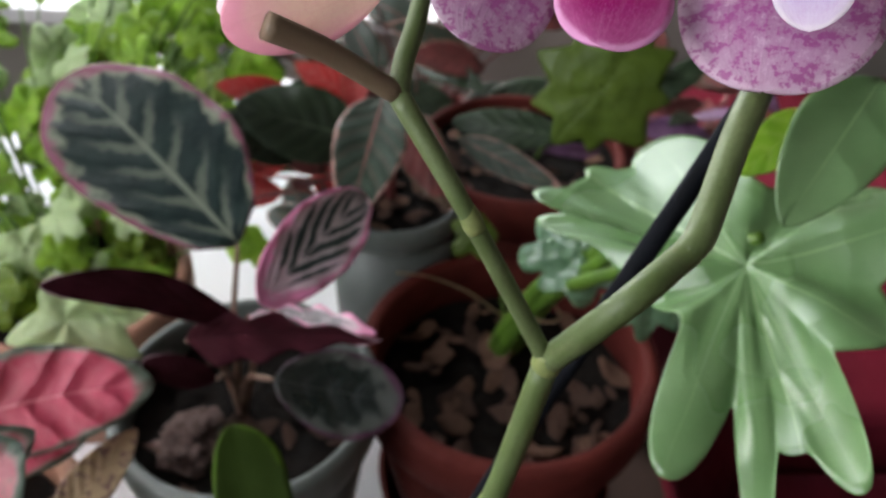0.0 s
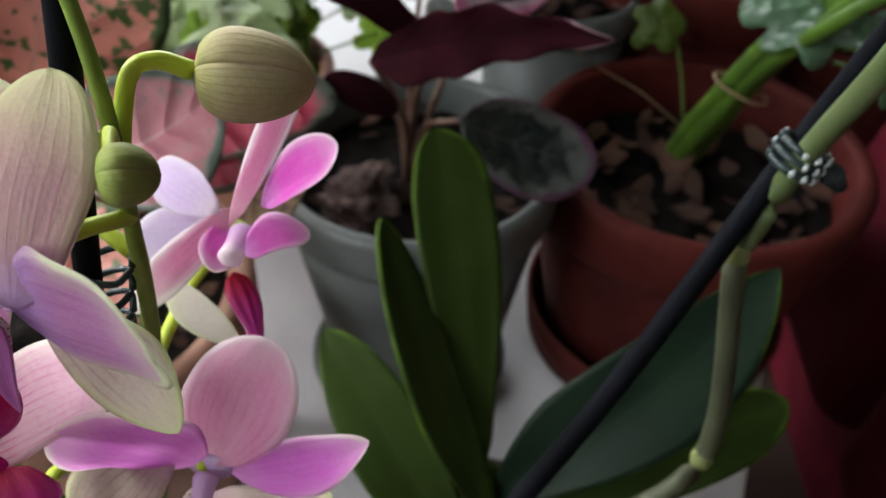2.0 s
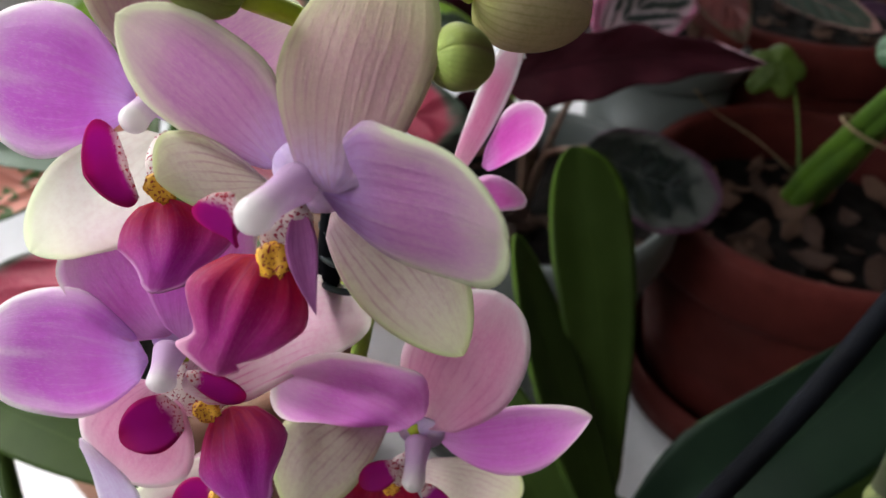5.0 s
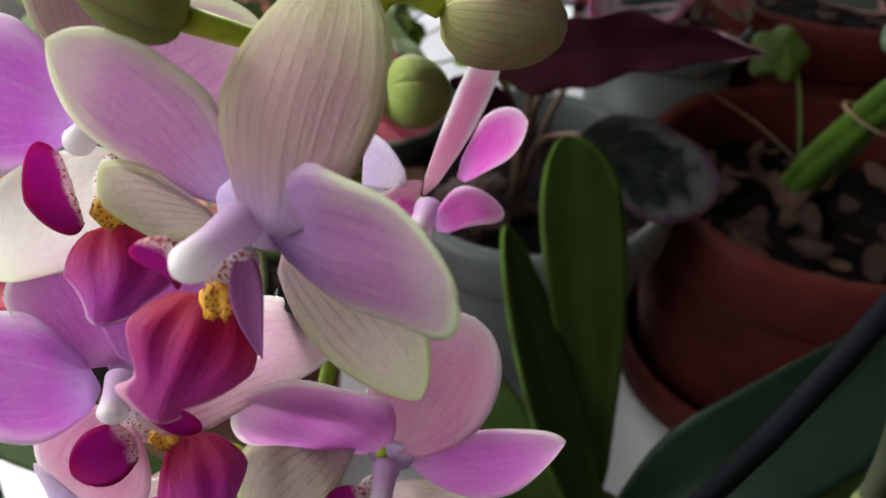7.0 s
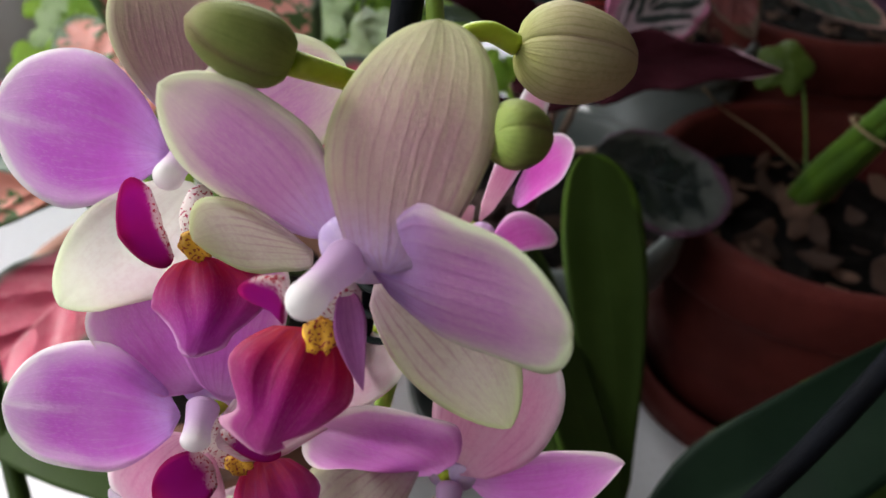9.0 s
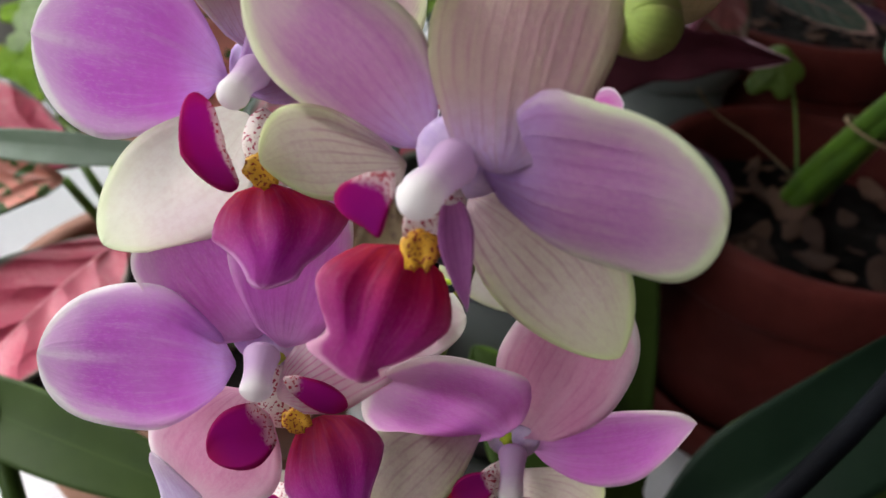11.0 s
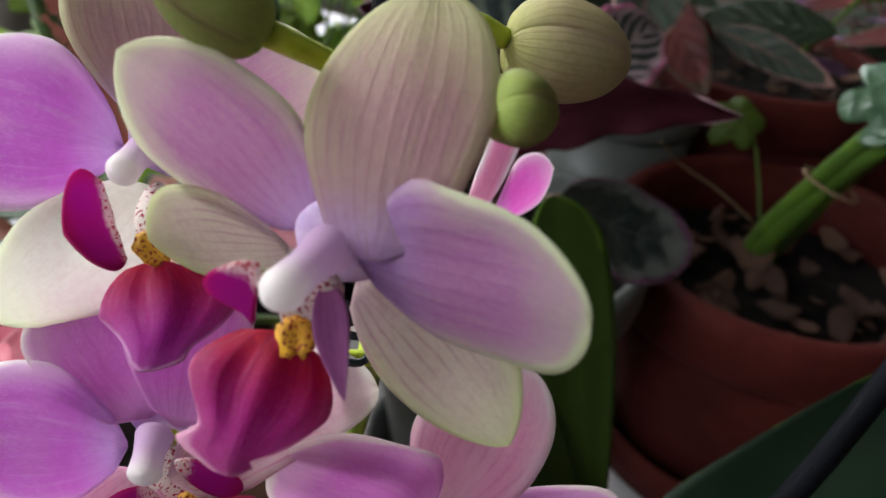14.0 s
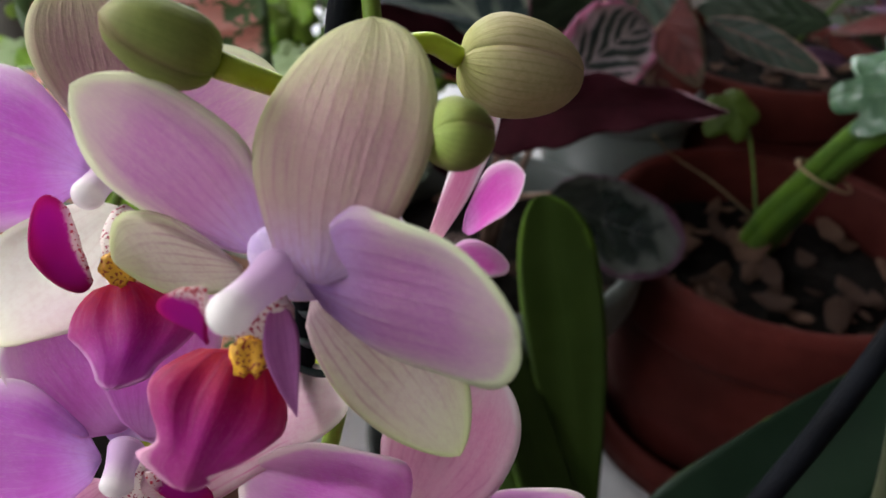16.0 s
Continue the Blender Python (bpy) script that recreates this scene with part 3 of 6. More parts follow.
def smooth_line(points, steps=8):
    pts = [Vector(p) for p in points]
    pts = [2 * pts[0] - pts[1]] + pts + [2 * pts[-1] - pts[-2]]
    out = []
    for a, b, c, d in zip(pts, pts[1:], pts[2:], pts[3:]):
        for s in range(steps):
            t = s / steps
            out.append(0.5 * (2 * b + (c - a) * t + (2 * a - 5 * b + 4 * c - d) * t * t + (3 * b - a - 3 * c + d) * t ** 3))
    return out + [pts[-2]]


def tube(name, points, radii, material, parent, label="", sides=12, steps=8, straight=False):
    line = [Vector(p) for p in points] if straight else smooth_line(points, steps)
    bm = bmesh.new()
    lay = bm.loops.layers.uv.new("UVMap")
    rings, up = [], Vector((0.3, 0.2, 1))
    for i, p in enumerate(line):
        d = (line[min(i + 1, len(line) - 1)] - line[max(i - 1, 0)]).normalized()
        e1 = d.cross(up)
        if e1.length < 1e-3:
            e1 = d.cross(Vector((1, 0, 0)))
        e1.normalize()
        e2 = d.cross(e1)
        s = i / (len(line) - 1) * (len(radii) - 1)
        k = min(int(s), len(radii) - 2)
        r = radii[k] + (radii[k + 1] - radii[k]) * (s - k)
        rings.append([bm.verts.new(p + (e1 * math.cos(q * math.tau / sides) + e2 * math.sin(q * math.tau / sides)) * r) for q in range(sides)])
    for i, (a, b) in enumerate(zip(rings, rings[1:])):
        for q in range(sides):
            f = bm.faces.new((a[q], a[(q + 1) % sides], b[(q + 1) % sides], b[q]))
            for l, (uu, vv) in zip(f.loops, ((i, q), (i, q + 1), (i + 1, q + 1), (i + 1, q))):
                l[lay].uv = (uu / (len(rings) - 1), vv / sides)
    bm.faces.new(rings[0][::-1])
    bm.faces.new(rings[-1])
    return under(part(name, bm, material, None, label), parent)


def turned(name, profile, material, parent=None, label="", sides=72, at=(0, 0, 0), wobble=0.0, loop=False):
    """A turned shape: rows of radius and height."""
    bm = bmesh.new()
    rings = []
    for r, z in profile:
        ring = []
        for q in range(sides):
            a = q * math.tau / sides
            k = r * (1 + wobble * noise.noise((math.cos(a) * 1.5, math.sin(a) * 1.5, z * 20)))
            ring.append(bm.verts.new((at[0] + k * math.cos(a), at[1] + k * math.sin(a), at[2] + z)))
        rings.append(ring)
    for a, b in zip(rings, rings[1:] + (rings[:1] if loop else [])):
        for q in range(sides):
            bm.faces.new((a[q], a[(q + 1) % sides], b[(q + 1) % sides], b[q]))
    if not loop:
        bm.faces.new(rings[0][::-1])
        bm.faces.new(rings[-1])
    ob = part(name, bm, material, None, label)
    return under(ob, parent) if parent else ob


def box(name, lo, hi, material, parent=None, label="", bevel=0.003, segments=3, turn=None):
    bm = bmesh.new()
    bmesh.ops.create_cube(bm, size=1)
    for v in bm.verts:
        v.co = Vector([lo[i] + (v.co[i] + 0.5) * (hi[i] - lo[i]) for i in range(3)])
    if bevel:
        bmesh.ops.bevel(bm, geom=bm.edges[:], offset=bevel, segments=segments, affect="EDGES", profile=0.5)
    if turn:
        bmesh.ops.transform(bm, matrix=turn, verts=bm.verts)
    ob = part(name, bm, material, None, label, smooth=False)
    return under(ob, parent) if parent else ob


# ---- room ----
FLOOR = -0.5
box("floor", (-1.0, -1.6, FLOOR - 0.05), (2.2, 1.5, FLOOR), M["floor"], bevel=0)
box("ceiling", (-1.0, -1.6, 1.95), (2.2, 1.5, 2.0), M["wall"], bevel=0)
box("wall_east", (2.2, -1.65, FLOOR), (2.25, 1.55, 1.95), M["wall"], bevel=0)
box("wall_south", (-1.0, -1.65, FLOOR), (2.2, -1.6, 1.95), M["wall"], bevel=0)


def walled(name, lo, hi, axis, span, sill, head_):
    """A wall with one opening, in four pieces joined into one mesh."""
    bm = bmesh.new()
    o = 1 - axis
    bits = []
    for a0, a1, z0, z1 in ((lo[o], span[0], lo[2], hi[2]), (span[1], hi[o], lo[2], hi[2]), (span[0], span[1], lo[2], sill), (span[0], span[1], head_, hi[2])):
        l, h = [0, 0, z0], [0, 0, z1]
        l[axis], h[axis], l[o], h[o] = lo[axis], hi[axis], a0, a1
        bits.append((l, h))
    for l, h in bits:
        k = bmesh.ops.create_cube(bm, size=1)
        for v in k["verts"]:
            v.co = Vector([l[i] + (v.co[i] + 0.5) * (h[i] - l[i]) for i in range(3)])
    return part(name, bm, M["wall"], None, smooth=False)


# unseen wall; its opening is sized to keep sun off the pots
walled("wall_west_sun_mask", (-1.1, -1.65, FLOOR), (-1.0, 1.55, 1.95), 0, (-0.9, 0.76), 0.4, 1.4)
walled("wall_north", (-1.0, 1.5, FLOOR), (2.2, 1.6, 1.95), 1, (-0.95, 0.1), 0.0, 1.5)
for nm in ("floor", "ceiling", "wall_east", "wall_south", "wall_west_sun_mask", "wall_north"):
    tagged(bpy.data.objects[nm], kind="structure")


def window(name, lo, hi, axis):
    w = thing(name, "unseen window with a grey metal frame and clear glass", "window", kind="structure")
    o = 1 - axis
    for a0, a1, z0, z1, nm in ((lo[o], lo[o] + 0.05, lo[2], hi[2], "stile"), (hi[o] - 0.05, hi[o], lo[2], hi[2], "stile"), (lo[o] + 0.05, hi[o] - 0.05, lo[2], lo[2] + 0.05, "rail"), (lo[o] + 0.05, hi[o] - 0.05, hi[2] - 0.05, hi[2], "rail")):
        l, h = [0, 0, z0], [0, 0, z1]
        l[axis], h[axis], l[o], h[o] = lo[axis], hi[axis], a0, a1
        box(nm, l, h, M["frame"], w, bevel=0.006)
    l, h = [0, 0, lo[2] + 0.05], [0, 0, hi[2] - 0.05]
    mid = (lo[axis] + hi[axis]) / 2
    l[axis], h[axis], l[o], h[o] = mid - 0.002, mid + 0.002, lo[o] + 0.05, hi[o] - 0.05
    box("pane", l, h, g_mat, w, bevel=0).visible_shadow = False
    return w


# both windows are out of view, added to let the light in
window("window_1", (-1.08, -0.9, 0.4), (-1.02, 0.76, 1.4), 0)
window("window_2", (-0.95, 1.53, 0.0), (0.1, 1.58, 1.5), 1)
tagged(box("window_sill", (-0.98, 1.3, -0.03), (0.12, 1.49, -0.002), M["table"], bevel=0.004), kind="structure")

table = thing("side_table", "low white lacquered table crowded with potted plants", "table")
turn_t = Matrix.Rotation(radians(-18.5), 4, "Z")
box("tabletop", (-0.78, -0.35, -0.03), (0.04, 0.62, 0.0), M["table"], table, "", 0.003, 3, Matrix.Translation((0.165, 0.3, 0)) @ turn_t @ Matrix.Translation((-0.04, 0, 0)))
for lx, ly in ((-0.74, -0.31), (0.0, -0.31), (-0.74, 0.58), (0.0, 0.58)):
    box("leg", (lx - 0.02, ly - 0.02, FLOOR), (lx + 0.02, ly + 0.02, -0.03), M["table"], table, "", 0.002, 2, Matrix.Translation((0.165, 0.3, 0)) @ turn_t @ Matrix.Translation((-0.04, 0, 0)))

chair = thing("sofa", "burgundy upholstered sofa with thick seat cushions", "sofa")
box("seat_base", (0.42, -0.5, FLOOR), (1.6, 1.3, -0.28), M["burgundy"], chair, "", 0.03, 4)
for y0, y1 in ((-0.5, 0.455), (0.465, 1.3)):
    box("seat_cushion", (0.34, y0, -0.28), (1.5, y1, -0.07), M["burgundy"], chair, "", 0.05, 6)

# ---- pots ----
def pot(label, at, rim, height, foot, material, group, lip=0.0, lip_height=0.03, wall_=0.008, category="plant pot", name="plant_pot"):
    p = thing(name, label, category, group, (at[0], at[1], at[2]))
    low = height - lip_height
    turned("body", [(foot - wall_, 0.0), (foot, 0.002), (rim - lip - 0.002, low), (rim - wall_, low), (foot - wall_ + 0.004, 0.012), (0.001, 0.01)], material, p, at=at)
    turned("rim", [(rim - wall_ - 0.001, low - 0.001), (rim - 0.001, low - 0.001), (rim, low + 0.002), (rim + 0.001, height - 0.004), (rim - 0.002, height), (rim - wall_ + 0.002, height), (rim - wall_, height - 0.003), (rim - wall_ - 0.001, low)], material, p, at=at, loop=True)
    return p


def saucer(label, at, radius, height, material, group="saucers under the pots"):
    s = thing("pot_saucer", label, "saucer", group, at)
    turned("dish", [(radius - 0.015, 0.0), (radius - 0.004, 0.003), (radius, height), (radius - 0.004, height), (radius - 0.008, 0.006), (0.001, 0.005)], material, s, at=at)
    return s


CHIPS = []
chip_rnd = random.Random(31)
for k in range(9):
    # a flat, bent shard of bark with a broken outline
    bm = bmesh.new()
    n = chip_rnd.choice((6, 7, 8))
    ring = []
    for q in range(n):
        a = (q + chip_rnd.uniform(-0.3, 0.3)) * math.tau / n
        r = chip_rnd.uniform(0.72, 1.1)
        ring.append((r * math.cos(a), r * math.sin(a) * (0.38 + 0.05 * k)))
    bend = chip_rnd.uniform(0.1, 0.35)
    layers = []
    for z, grow in ((-0.09, 0.94), (0.03, 1.0), (0.1, 0.86)):
        layers.append([bm.verts.new((x * grow, y * grow, z + bend * x * x + chip_rnd.uniform(-0.03, 0.03))) for x, y in ring])
    for lo, hi in zip(layers, layers[1:]):
        for q in range(n):
            bm.faces.new((lo[q], lo[(q + 1) % n], hi[(q + 1) % n], hi[q]))
    bm.faces.new(layers[0][::-1])
    top = bm.verts.new((chip_rnd.uniform(-0.2, 0.2), 0.0, 0.12))
    for q in range(n):
        bm.faces.new((layers[-1][q], layers[-1][(q + 1) % n], top))
    bmesh.ops.recalc_face_normals(bm, faces=bm.faces)
    me = bpy.data.meshes.new("bark_chip")
    bm.to_mesh(me)
    bm.free()
    CHIPS.append(me)


def soil(at, radius, chips, sizes, label, pale=0.4, seed=1):
    """Soil with a mounded, lumpy top, and loose pieces of bark on it."""
    rnd = random.Random(seed)
    s = thing("potting_soil", label, "soil", "", at)
    bm = bmesh.new()
    rings, sides = 12, 48
    top = [bm.verts.new((at[0], at[1], at[2] + 0.004))]
    prev = None
    for i in range(1, rings + 1):
        ring = []
        for q in range(sides):
            a = q * math.tau / sides
            r = radius * i / rings
            x, y = at[0] + r * math.cos(a), at[1] + r * math.sin(a)
            ring.append(bm.verts.new((x, y, at[2] + 0.005 * noise.noise((x * 90, y * 90, seed)) + 0.003 * noise.noise((x * 260, y * 260, seed)))))
        for q in range(sides):
            if prev:
                bm.faces.new((prev[q], ring[q], ring[(q + 1) % sides], prev[(q + 1) % sides]))
            else:
                bm.faces.new((top[0], ring[q], ring[(q + 1) % sides]))
        prev = ring
    under(part("soil_bed", bm, M["soil"]), s)
    for k in range(chips):
        a, r = rnd.uniform(0, math.tau), radius * 0.9 * math.sqrt(rnd.random())
        size = rnd.uniform(*sizes)
        chip = new("bark_chip", CHIPS[k % len(CHIPS)])
        chip.matrix_world = Matrix.Translation((at[0] + r * math.cos(a), at[1] + r * math.sin(a), at[2] + 0.003 + rnd.uniform(0, 0.006))) @ Euler((rnd.uniform(-0.5, 0.5), rnd.uniform(-0.5, 0.5), rnd.uniform(0, 6.3))).to_matrix().to_4x4() @ Matrix.Diagonal((size, size, size, 1))
        mw = chip.matrix_world.copy()
        chip.parent = s
        chip.matrix_parent_inverse = Matrix.Translation(-s.location)
        chip.matrix_basis = mw
        if not chip.data.materials:
            chip.data.materials.append(M["bark"])
        chip.material_slots[0].link = "OBJECT"
        chip.material_slots[0].material = M["bark_pale"] if rnd.random() < pale else M["bark"]
    return s


POTS = "pots on the table"
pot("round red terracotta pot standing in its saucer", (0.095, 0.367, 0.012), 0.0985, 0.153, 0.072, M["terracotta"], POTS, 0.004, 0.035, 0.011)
saucer("red terracotta saucer under the round pot", (0.095, 0.367, 0.0), 0.088, 0.035, M["terracotta"])
soil((0.095, 0.367, 0.128), 0.086, 58, (0.005, 0.018), "dark soil strewn with bark chips in the terracotta pot", 0.5, 3)
pot("tapered grey-green plastic pot of a dark-leaved plant", (-0.066, 0.316, 0.006), 0.0775, 0.177, 0.05, M["grey_pot"], POTS, 0.003, 0.026, 0.0075)
saucer("grey-brown saucer under the tapered grey pot", (-0.07, 0.312, 0.0), 0.064, 0.022, M["grey_pot"])
soil((-0.066, 0.316, 0.16), 0.068, 16, (0.006, 0.012), "dark soil with a few lumps of bark in the grey pot", 0.2, 5)
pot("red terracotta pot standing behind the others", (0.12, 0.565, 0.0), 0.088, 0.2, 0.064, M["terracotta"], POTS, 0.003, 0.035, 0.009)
soil((0.12, 0.565, 0.188), 0.078, 34, (0.004, 0.009), "crumbly dark soil in the rear terracotta pot", 0.3, 8)
pot("small grey pot of a red-leaved plant", (0.0137, 0.51, 0.0), 0.057, 0.19, 0.045, M["grey_pot"], POTS, 0.003, 0.02, 0.006)
soil((0.0137, 0.51, 0.176), 0.05, 30, (0.005, 0.011), "bark and soil in the small grey pot", 0.3, 9)
pot("tan terracotta pot of a pink-leaved plant", (-0.225, 0.225, 0.0), 0.088, 0.155, 0.066, M["terracotta_tan"], POTS, 0.004, 0.03, 0.012)
soil((-0.225, 0.225, 0.135), 0.074, 18, (0.005, 0.01), "dark soil in the tan pot", 0.3, 11)
pot("tan pot of a trailing bright green plant", (-0.23, 0.47, 0.0), 0.085, 0.13, 0.062, M["terracotta_tan"], POTS, 0.004, 0.03, 0.01)
soil((-0.23, 0.47, 0.112), 0.073, 20, (0.005, 0.011), "brown soil with chips in the tan pot", 0.5, 12)
pot("dark brown plastic orchid pot holding thick strap leaves", (-0.02, 0.125, 0.0), 0.056, 0.11, 0.042, M["dark_pot"], POTS, 0.002, 0.015, 0.004)
soil((-0.02, 0.125, 0.098), 0.05, 20, (0.006, 0.012), "bark in the dark orchid pot", 0.4, 13)
pot("dark brown plastic pot of the flowering orchid", (-0.12, 0.0, 0.0), 0.056, 0.11, 0.042, M["dark_pot"], POTS, 0.002, 0.015, 0.004)
soil((-0.12, 0.0, 0.098), 0.05, 20, (0.006, 0.012), "bark in the dark pot of the flowering orchid", 0.4, 14)


# ---- the flowering orchid ----
def flower(group_at, label):
    return thing("orchid_flower", label, "flower", "orchid flowers on the spike", group_at)


def column(base, tip, width, parent):
    """The column: a flared foot that grows out of the flower's heart, a slight waist and a rounded cap."""
    b, t = Vector(base), Vector(tip)
    d = t - b
    up = Vector((0.1, -0.75, 0.65)) * d.length * 0.1
    points, radii = [], []
    for k in range(37):
        u = 0.5 - 0.5 * math.cos(math.pi * k / 36)
        points.append(b + d * u + up * math.sin(math.pi * u))
        wide = 0.92 + 0.45 * max(0.0, 1 - u / 0.5) ** 1.6 + 0.12 * math.exp(-((u - 0.8) / 0.16) ** 2)
        cap = math.sqrt(max(0.0, 1 - max(0.0, (u - 0.74) / 0.26) ** 2.2))
        foot = math.sqrt(max(0.0, 1 - max(0.0, (0.16 - u) / 0.16) ** 2.0))
        radii.append(max(width * 0.44 * wide * cap * foot, width * 0.01))
    return tube("column", points, radii, M["column"], parent, "lavender column with a white cap", 28, 1, True)


def callus(base, tip, width, normal, parent):
    b, t, n = Vector(base), Vector(tip), Vector(normal).normalized()
    bm = bmesh.new()
    bmesh.ops.create_icosphere(bm, subdivisions=3, radius=1)
    ax = (t - b).normalized()
    side = ax.cross(n)
    mid = (b + t) / 2
    for v in bm.verts:
        c = v.co.copy()
        groove = 1 - 0.75 * math.exp(-(c.y / 0.2) ** 2)
        taper = 1 - 0.3 * c.x
        fork = 1 - 0.4 * math.exp(-(c.y / 0.25) ** 2) if c.x > 0 else 1.0
        k = 1 + 0.16 * noise.noise(c * 2.2 + mid * 400)
        k *= 1 + 0.22 * noise.noise(c * 5 + mid * 900)
        v.co = mid + ax * c.x * (t - b).length * 0.6 * k * fork + side * c.y * width * 0.5 * taper * k + n * (c.z * width * 0.09 * groove + 0.07 * width * noise.noise(c * 9))
    return under(part("callus", bm, M["callus"], None, "yellow callus dotted dark red"), parent)


PETAL = dict(claw=0.2, peak=0.54, blunt=2.2, sharp=0.52, bow=0.05, cup=-0.05, fold=-0.03, ruffle=0.025, waves=1.6, grow=0.45)
SEPAL = dict(ruffle=0.025, waves=1.5, claw=0.3, peak=0.56, blunt=1.9, sharp=0.62, bow=0.05, cup=0.05, fold=-0.03, grow=0.55)
LOBE = dict(claw=0.45, peak=0.56, blunt=2.0, sharp=0.56, bow=0.05, cup=0.09, thick=0.0005, rows=14, cols=10)
LIP = dict(ridge=0.024, cols=22, claw=0.42, peak=0.34, blunt=1.45, sharp=0.8, bow=0.05, cup=-0.03, fold=-0.12, ruffle=0.05, waves=1.3, thick=0.0005, grow=0.45, horn=0.17)

def hub(at, radius, parent):
    """The knob at a flower's heart where petals and column join."""
    bm = bmesh.new()
    bmesh.ops.create_icosphere(bm, subdivisions=3, radius=1)
    for v in bm.verts:
        k = radius * (1 + 0.06 * noise.noise(v.co * 1.5 + Vector(at) * 300))
        v.co = Vector(at) + Vector((v.co.x, v.co.y * 0.26, v.co.z)) * k
    return under(part("flower_heart", bm, M["hub"], None, "violet-white heart"), parent)


fa = flower((-0.086, 0.045, 0.357), "open violet-pink orchid flower with cream sepals and a red lip")
blade("dorsal_sepal", (-0.0827, 0.0430, 0.3565), (-0.0808, 0.0625, 0.3762), 0.0188, (-0.24, -0.75, 0.61), M["dorsal"], fa, "rose sepal fading to olive cream", **{**SEPAL, "claw": 0.405, "peak": 0.531, "blunt": 2.153, "sharp": 0.512, "cup": -0.073, "grow": 0.5, "bow": 0.087, "skew": -0.008, "sway": -0.003, "lean": 0.003, "twist": 0.003, "curl": 0.014})
blade("lateral_sepal", (-0.0854, 0.0516, 0.3475), (-0.0671, 0.0423, 0.3351), 0.0143, (0.27, -0.96, 0.09), M["sepal"], fa, "cream veined sepal", **{**SEPAL, "claw": 0.316, "peak": 0.531, "blunt": 1.775, "sharp": 0.682, "bow": 0.021, "cup": 0.043, "skew": -0.031, "sway": -0.04, "lean": -0.089, "twist": -0.069, "curl": -0.024})
blade("lateral_sepal", (-0.0927, 0.0493, 0.3522), (-0.1106, 0.0559, 0.3462), 0.0140, (-0.34, -0.91, -0.24), M["sepal"], fa, "cream veined sepal", **{**SEPAL, "claw": 0.31, "peak": 0.58, "blunt": 1.858, "sharp": 0.637, "bow": -0.031, "cup": 0.032, "skew": 0.037, "sway": 0.018, "lean": -0.019, "twist": -0.026, "curl": -0.038})
blade("petal", (-0.0903, 0.0498, 0.3542), (-0.1091, 0.0534, 0.3700), 0.0160, (-0.42, -0.83, 0.38), M["petal"], fa, "violet-pink petal", **{**PETAL, "blunt": 1.902, "sharp": 0.638, "lean": -0.071, "claw": 0.142, "peak": 0.495, "bow": 0.005, "cup": -0.057, "skew": -0.08, "sway": 0.026, "twist": -0.165, "curl": -0.01})
blade("petal", (-0.0841, 0.0443, 0.3555), (-0.0629, 0.0359, 0.3584), 0.0180, (-0.39, -0.92, 0.01), M["petal_shade"], fa, "violet-pink petal", **{**PETAL, "claw": 0.147, "peak": 0.5, "blunt": 2.384, "bow": -0.027, "grow": 0.4, "lean": 0.216, "sharp": 0.508, "cup": -0.058, "skew": 0.042, "sway": 0.011, "twist": -0.161, "curl": -0.004})
blade("side_lobe", (-0.0923, 0.0392, 0.3573), (-0.0960, 0.0433, 0.3476), 0.0057, (0.11, -0.80, 0.59), M["lobe"], fa, "magenta side lobe of the lip", **{**LOBE, "claw": 0.404, "peak": 0.563, "blunt": 2.007, "sharp": 0.563, "bow": 0.095, "cup": 0.095, "skew": 0.05, "sway": 0.06, "lean": -0.082, "twist": -0.009, "curl": 0.021})
blade("side_lobe", (-0.0871, 0.0444, 0.3525), (-0.0840, 0.0381, 0.3427), 0.0037, (0.11, -0.79, 0.60), M["lobe_mauve"], fa, "purple side lobe of the lip", **{**LOBE, "peak": 0.361, "blunt": 1.369, "sharp": 0.985, "claw": 0.427, "bow": 0.073, "cup": 0.092, "skew": 0.013, "sway": 0.012, "lean": 0.033, "twist": -0.03, "curl": 0.005})
blade("lip", (-0.0909, 0.0428, 0.3464), (-0.0939, 0.0313, 0.3378), 0.0149, (0.17, -0.74, 0.65), M["lip"], fa, "deep magenta-red lip", **{**LIP, "claw": 0.422, "peak": 0.428, "blunt": 1.272, "sharp": 0.921, "horn": 0.218, "lean": -0.001, "bow": 0.025, "cup": -0.031, "skew": 0.024, "sway": 0.011, "twist": 0.06, "curl": -0.01, "tilt": 1.481})
blade("throat", (-0.0866, 0.0443, 0.3535), (-0.0902, 0.0422, 0.3460), 0.0060, (0.03, -0.97, 0.25), M["throat"], fa, "white throat flecked red", **{**LOBE, "cup": -0.12})
callus((-0.0897, 0.0424, 0.3487), (-0.0892, 0.0402, 0.3456), 0.0040, (0.26, -0.75, 0.61), fa)
column((-0.0866, 0.0466, 0.3555), (-0.0903, 0.0360, 0.3556), 0.0047, fa)

fb = flower((-0.117, 0.067, 0.35), "open violet orchid flower with pale green-white lower sepals")
blade("dorsal_sepal", (-0.1153, 0.0698, 0.3531), (-0.1287, 0.0917, 0.3682), 0.0171, (0.46, -0.40, 0.79), M["dorsal"], fb, "pale rose sepal", **{**SEPAL, "claw": 0.282, "peak": 0.533, "blunt": 1.868, "sharp": 0.62, "bow": 0.064, "cup": 0.053, "skew": -0.017, "sway": -0.007, "lean": 0.039, "twist": 0.031, "curl": -0.001})
